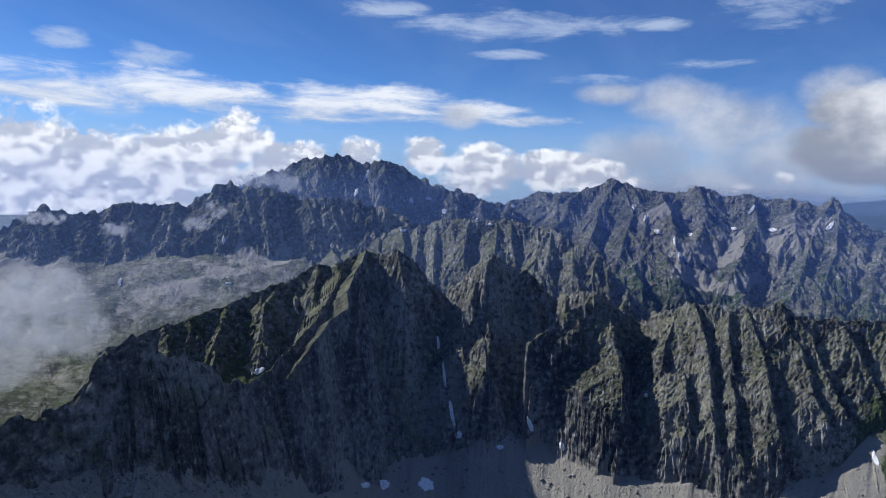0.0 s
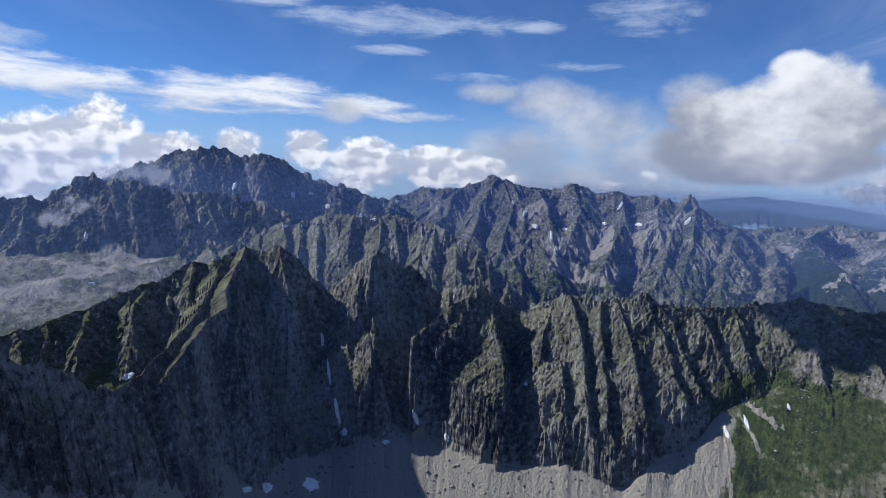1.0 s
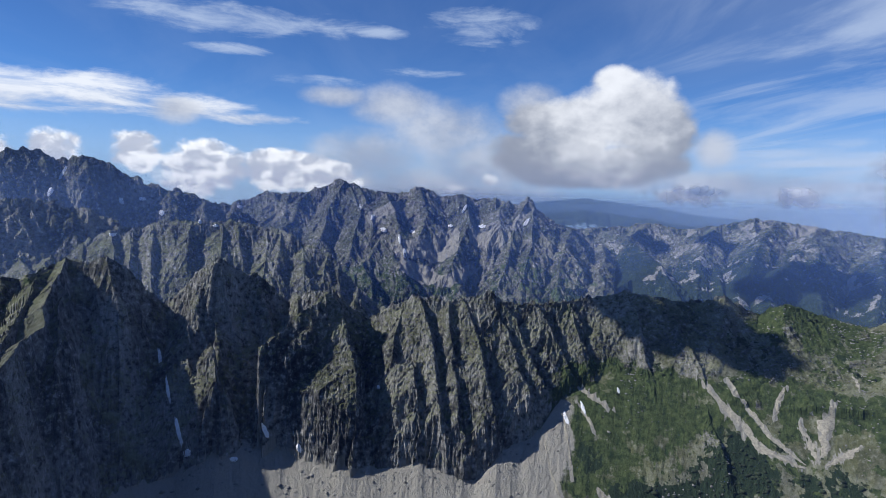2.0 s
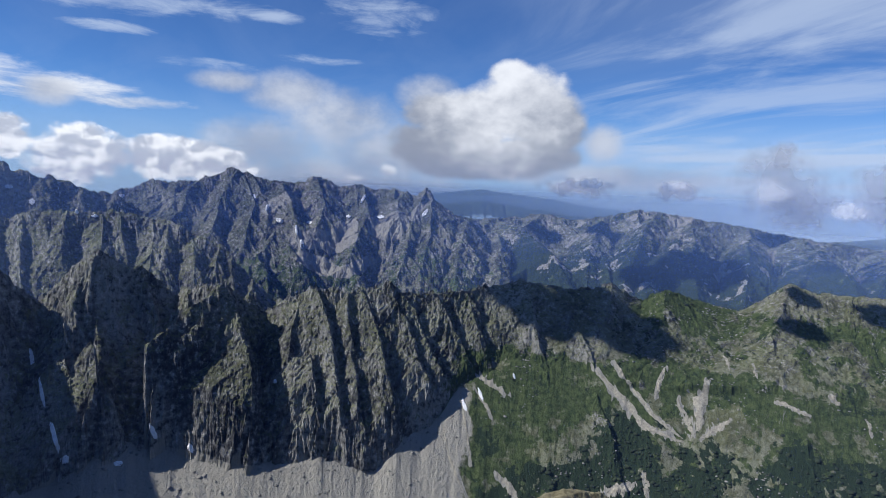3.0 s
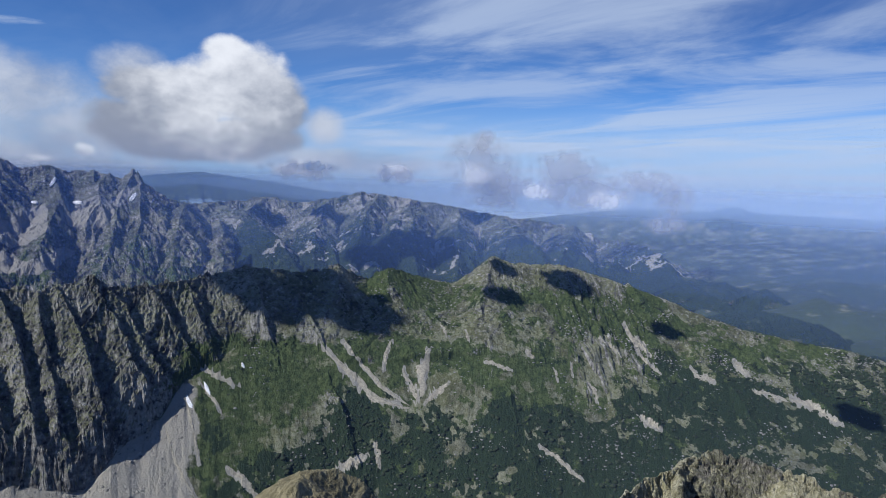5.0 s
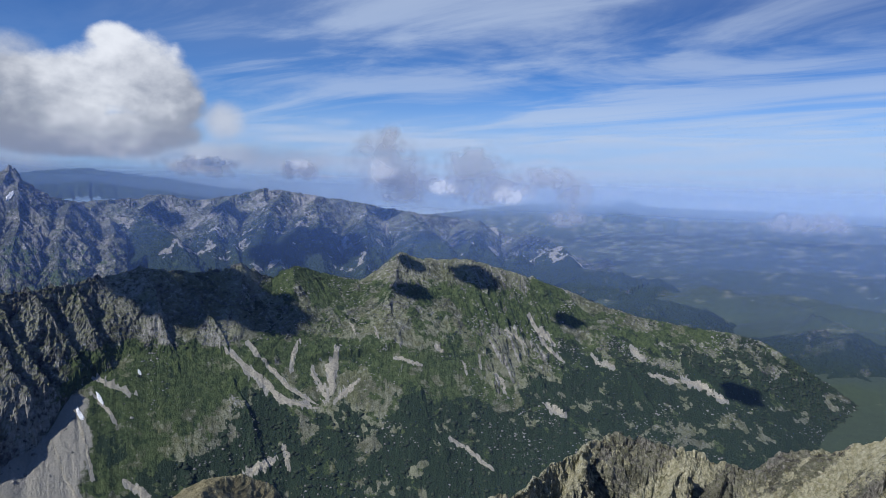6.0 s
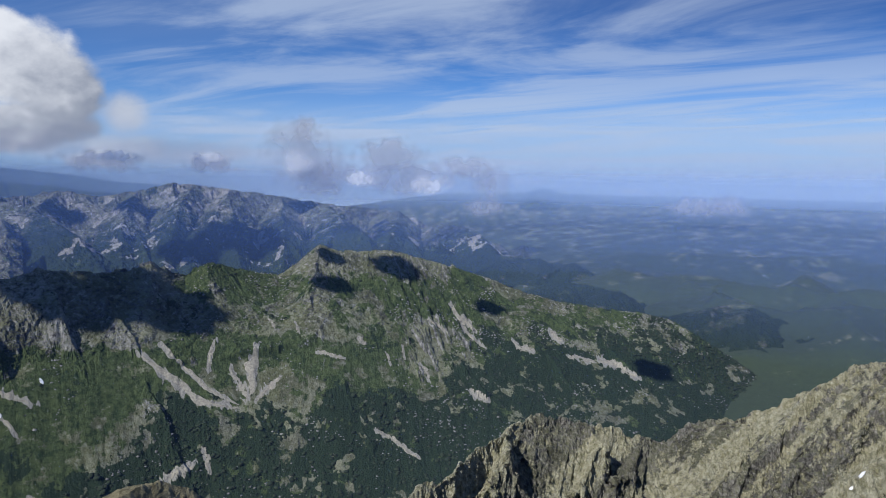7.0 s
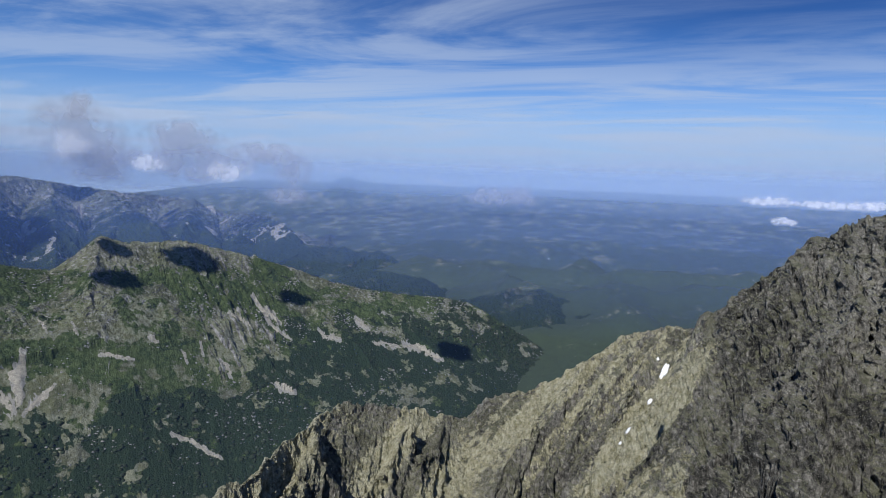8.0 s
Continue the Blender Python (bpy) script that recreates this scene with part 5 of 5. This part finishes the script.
SNOW_WALL = [(-15.7, -15.7, 0.8, 0.28, 25), (-0.1, -13.6, 0.2, 1.4, -6), (0.5, -16.1, 0.2, 1.5, -8), (1.3, -19.4, 0.25, 1.8, -14), (2.0, -21.0, 0.46, 0.4, 0),
             (-6.4, -25.1, 0.8, 0.3, 0), (-4.7, -25.1, 0.9, 0.46, 0), (-0.8, -25.0, 1.2, 0.6, -20), (8.3, -19.8, 0.3, 0.8, -25), (5.7, -21.8, 0.5, 0.25, 0),
             (11.2, -21.3, 0.35, 0.5, -30), (39.0, -15.5, 0.16, 0.34, -20), (36.1, -17.2, 0.25, 0.66, -25), (34.7, -18.2, 0.25, 0.76, -25), (18.0, -16.4, 0.23, 0.23, 0)]
for row in SNOW_WALL:
    lie_on(back_ridge if row[0] < -10 else wall, "snow_patch", SNOW, *row, "patch of old snow lying in a gully of the wall", "snow", "snow patches on the wall", 1.2)
for row in [(-6.9, 0.9, 0.19, 0.78, 25), (-7.7, -0.5, 0.24, 0.44, 30), (-2.9, -1.05, 0.25, 0.39, -20), (-1.4, -0.85, 0.39, 0.2, 0), (0.0, -1.9, 0.3, 0.3, 0)]:
    lie_on(high, "snow_patch", SNOW, *row, "strip of snow in a gully of the high peak", "snow", "snow on the high peak", 6)
for row in [(-3.5, -3.7, 0.44, 0.2, 0), (2.9, -2.6, 0.2, 0.25, 0), (4.1, -2.9, 0.34, 0.15, 0)]:
    lie_on(middle, "snow_patch", SNOW, *row, "small snow patch on the grey mountain", "snow", "snow on the grey mountain", 4)
for row in [(17.1, -1.8, 0.22, 0.36, 20), (18.1, -2.9, 0.49, 0.22, -25), (20.7, -3.0, 0.56, 0.17, 0), (19.5, -3.65, 0.18, 0.53, -8), (20.0, -4.9, 0.22, 0.6, -10), (26.7, -2.3, 0.47, 0.2, 0),
            (30.5, -1.8, 0.22, 0.5, 35), (25.1, -0.8, 0.16, 0.56, 30), (16.0, -1.0, 0.18, 0.36, 0), (23.9, -2.35, 0.33, 0.16, 0), (6.0, -1.25, 0.29, 0.2, 0)]:
    lie_on(far_range, "snow_patch", SNOW, *row, "snow patch in a gully of the far range", "snow", "snow on the far range", 8)
for row in [(-26.4, -8.1, 0.16, 0.4, 10), (-18.2, -8.4, 0.36, 0.14, 0), (-11.5, -6.3, 0.34, 0.19, 0), (-18.6, -4.8, 0.22, 0.4, 0)]:
    lie_on(left_front, "snow_patch", SNOW, *row, "small snow patch at the edge of the scree bowl", "snow", "snow in the scree bowl", 5)
for row in [(107.7, -15.7, 0.36, 0.9, 25), (106.7, -18.3, 0.23, 0.37, 30), (105.1, -20.8, 0.19, 0.43, 35), (104.5, -21.9, 0.14, 0.24, 35), (107.1, -14.8, 0.18, 0.18, 0)]:
    lie_on(near, "snow_patch", SNOW, *row, "remnant of snow in a runnel of the near ridge", "snow", "snow on the near ridge", 0.5)


def scree_run(massif, name, mat, stops, width, label, category, group):
    """A thin ragged sheet of rubble that runs down a slope through the given directions."""
    seed = int(abs(stops[0][0] * 53 + stops[0][1] * 17)) % 997
    way = np.array(stops)
    rows, cols = 48, 11
    t, v = np.meshgrid(np.linspace(0, 1, rows), np.linspace(-1, 1, cols), indexing="ij")
    leg = np.linspace(0, 1, len(way))
    bend = fbm(t * 2.5 + seed, t * 0, octaves=3, seed=seed + 3) * width * 0.8
    a, e = np.interp(t, leg, way[:, 0]), np.interp(t, leg, way[:, 1])
    da, de = way[-1] - way[0]
    size = math.hypot(da, de)
    rag = np.clip(0.62 + 1.3 * fbm(t * 5 + seed, np.sign(v) * 3.0, octaves=4, gain=0.75, seed=seed), 0.08, 1.4)
    off = bend + v * width * 0.85 * rag * np.sin(np.pi * np.clip(t, 0.02, 0.98)) ** 0.7
    P = np.zeros((rows, cols, 3))
    for i in range(rows):
        for j in range(cols):
            P[i, j] = massif.at(a[i, j] - de / size * off[i, j], e[i, j] + da / size * off[i, j])[0]
    P[:, :, 2] += 0.8 * (1 - v ** 4) + 0.7 * fbm(P[:, :, 0] / 5, P[:, :, 1] / 5, octaves=3, seed=seed)
    me = grid_mesh(name, P)
    me.materials.append(mat)
    return tagged(new(name, me), label, category, group)


for stops, width in SCREE_FANS:
    scree_run(wall, "scree_fan", SCREE, stops, width, "pale scree fan between grass and dwarf pine", "scree", "scree fans on the grassy flank")
for stops, width in SCREE_STRIPS:
    scree_run(wall, "scree_strip", SCREE, stops, width, "narrow strip of pale rubble on the green slope", "scree", "scree strips on the green slope")


# ---------- loose rock and dwarf pine on the flank, boulders on the scree ----------
def scatter(name, count, weight, size, flat, sink, mat, label, category, seed):
    rng = np.random.RandomState(seed)
    w = np.clip(weight, 0, None)
    w[:12] = 0
    idx = rng.choice(w.size, count, p=(w / w.sum()).ravel())
    places = wall.P.reshape(-1, 3)[idx] + rng.normal(size=(count, 3)) * np.array((0.8, 0.8, 0.2))
    sizes = size[0] * (size[1] / size[0]) ** (rng.uniform(0, 1, count) ** 1.8)
    places[:, 2] -= sizes * sink
    me = lump_mesh(name, places, sizes, flat, seed)
    me.materials.append(mat)
    return tagged(new(name, me), label, category, kind="stuff")


LOOSE = simple_material("loose_rock", (0.08, 0.08, 0.078), (0.26, 0.25, 0.235), 0.05, 0.95)
PINE = simple_material("dwarf_pine", (0.006, 0.013, 0.008), (0.026, 0.040, 0.018), 0.06, 1.0)
az_of, zp, zs = wall.az[None, :] + 0 * wall.R, wall.zones["pine"], wall.zones["scree"]
east_side = ease(az_of, 36, 42)
speckle = ease(fbm(wall.P[:, :, 0] / 60, wall.P[:, :, 1] / 60, octaves=4, seed=501), -0.05, 0.35)
scatter("loose_rocks", 5200, east_side * speckle ** 2 * (0.4 + 0.6 * ease(az_of, 60, 75)), (0.7, 3.0), 0.55, 0.25, LOOSE, "pale granite blocks strewn over the grassy flank", "rocks", 511)
scatter("dwarf_pines", 7000, east_side * ease(zp, 0.25, 0.6) * (1 - ease(zs, 0.2, 0.4)), (1.5, 5.0), 0.55, 0.1, PINE, "dark thickets of dwarf pine on the lower flank", "shrubs", 512)
scatter("scree_blocks", 1500, (1 - east_side) * ease(zs, 0.5, 0.9), (0.8, 3.4), 0.7, 0.2, LOOSE, "grey blocks lying on the scree below the wall", "rocks", 513)


# ---------- the boulder just below the eye ----------
def boulder(az, el, r, half, seed, label):
    a, b = np.meshgrid(np.linspace(0, 2 * math.pi, 121), np.linspace(0.001, math.pi - 0.001, 81))
    x, y, z = np.sin(b) * np.cos(a), np.sin(b) * np.sin(a), np.cos(b)
    rng = np.random.RandomState(seed)
    k = np.full(x.shape, 1.0)
    for _ in range(16):
        v = rng.normal(size=3)
        v /= np.linalg.norm(v)
        k = np.minimum(k, rng.uniform(0.62, 0.9) / np.maximum(0.05, x * v[0] + y * v[1] + z * v[2]))
    k = k * (1 + 0.05 * fbm(x * 4, y * 4, z * 4, octaves=5, seed=seed) + 0.035 * fbm(x * 9, y * 9, z * 9, octaves=4, seed=seed + 1, sharp=True))
    P = np.stack([x * half[0] * k, y * half[1] * k, z * half[2] * k], -1)
    me = grid_mesh("boulder", P)
    me.materials.append(PALE_ROCK)
    ob = tagged(new("boulder", me), label, "rock")
    top = P[:, :, 2].max()
    p = polar(az, r, r * math.tan(radians(el)))
    ob.location = (p[0], p[1], p[2] - top)


PALE_ROCK = rock_material("lichen_granite", size=0.02, rock=(0.30, 0.27, 0.19), dark=(0.12, 0.11, 0.085), grass=(0.26, 0.23, 0.12), green=0.6)
boulder(44.9, -24.5, 13, (2.1, 1.6, 2.2), 401, "sunlit lichen-yellow granite block below the summit")
boulder(41.9, -25.6, 12.6, (1.9, 1.5, 2.2), 402, "low granite block below the summit")
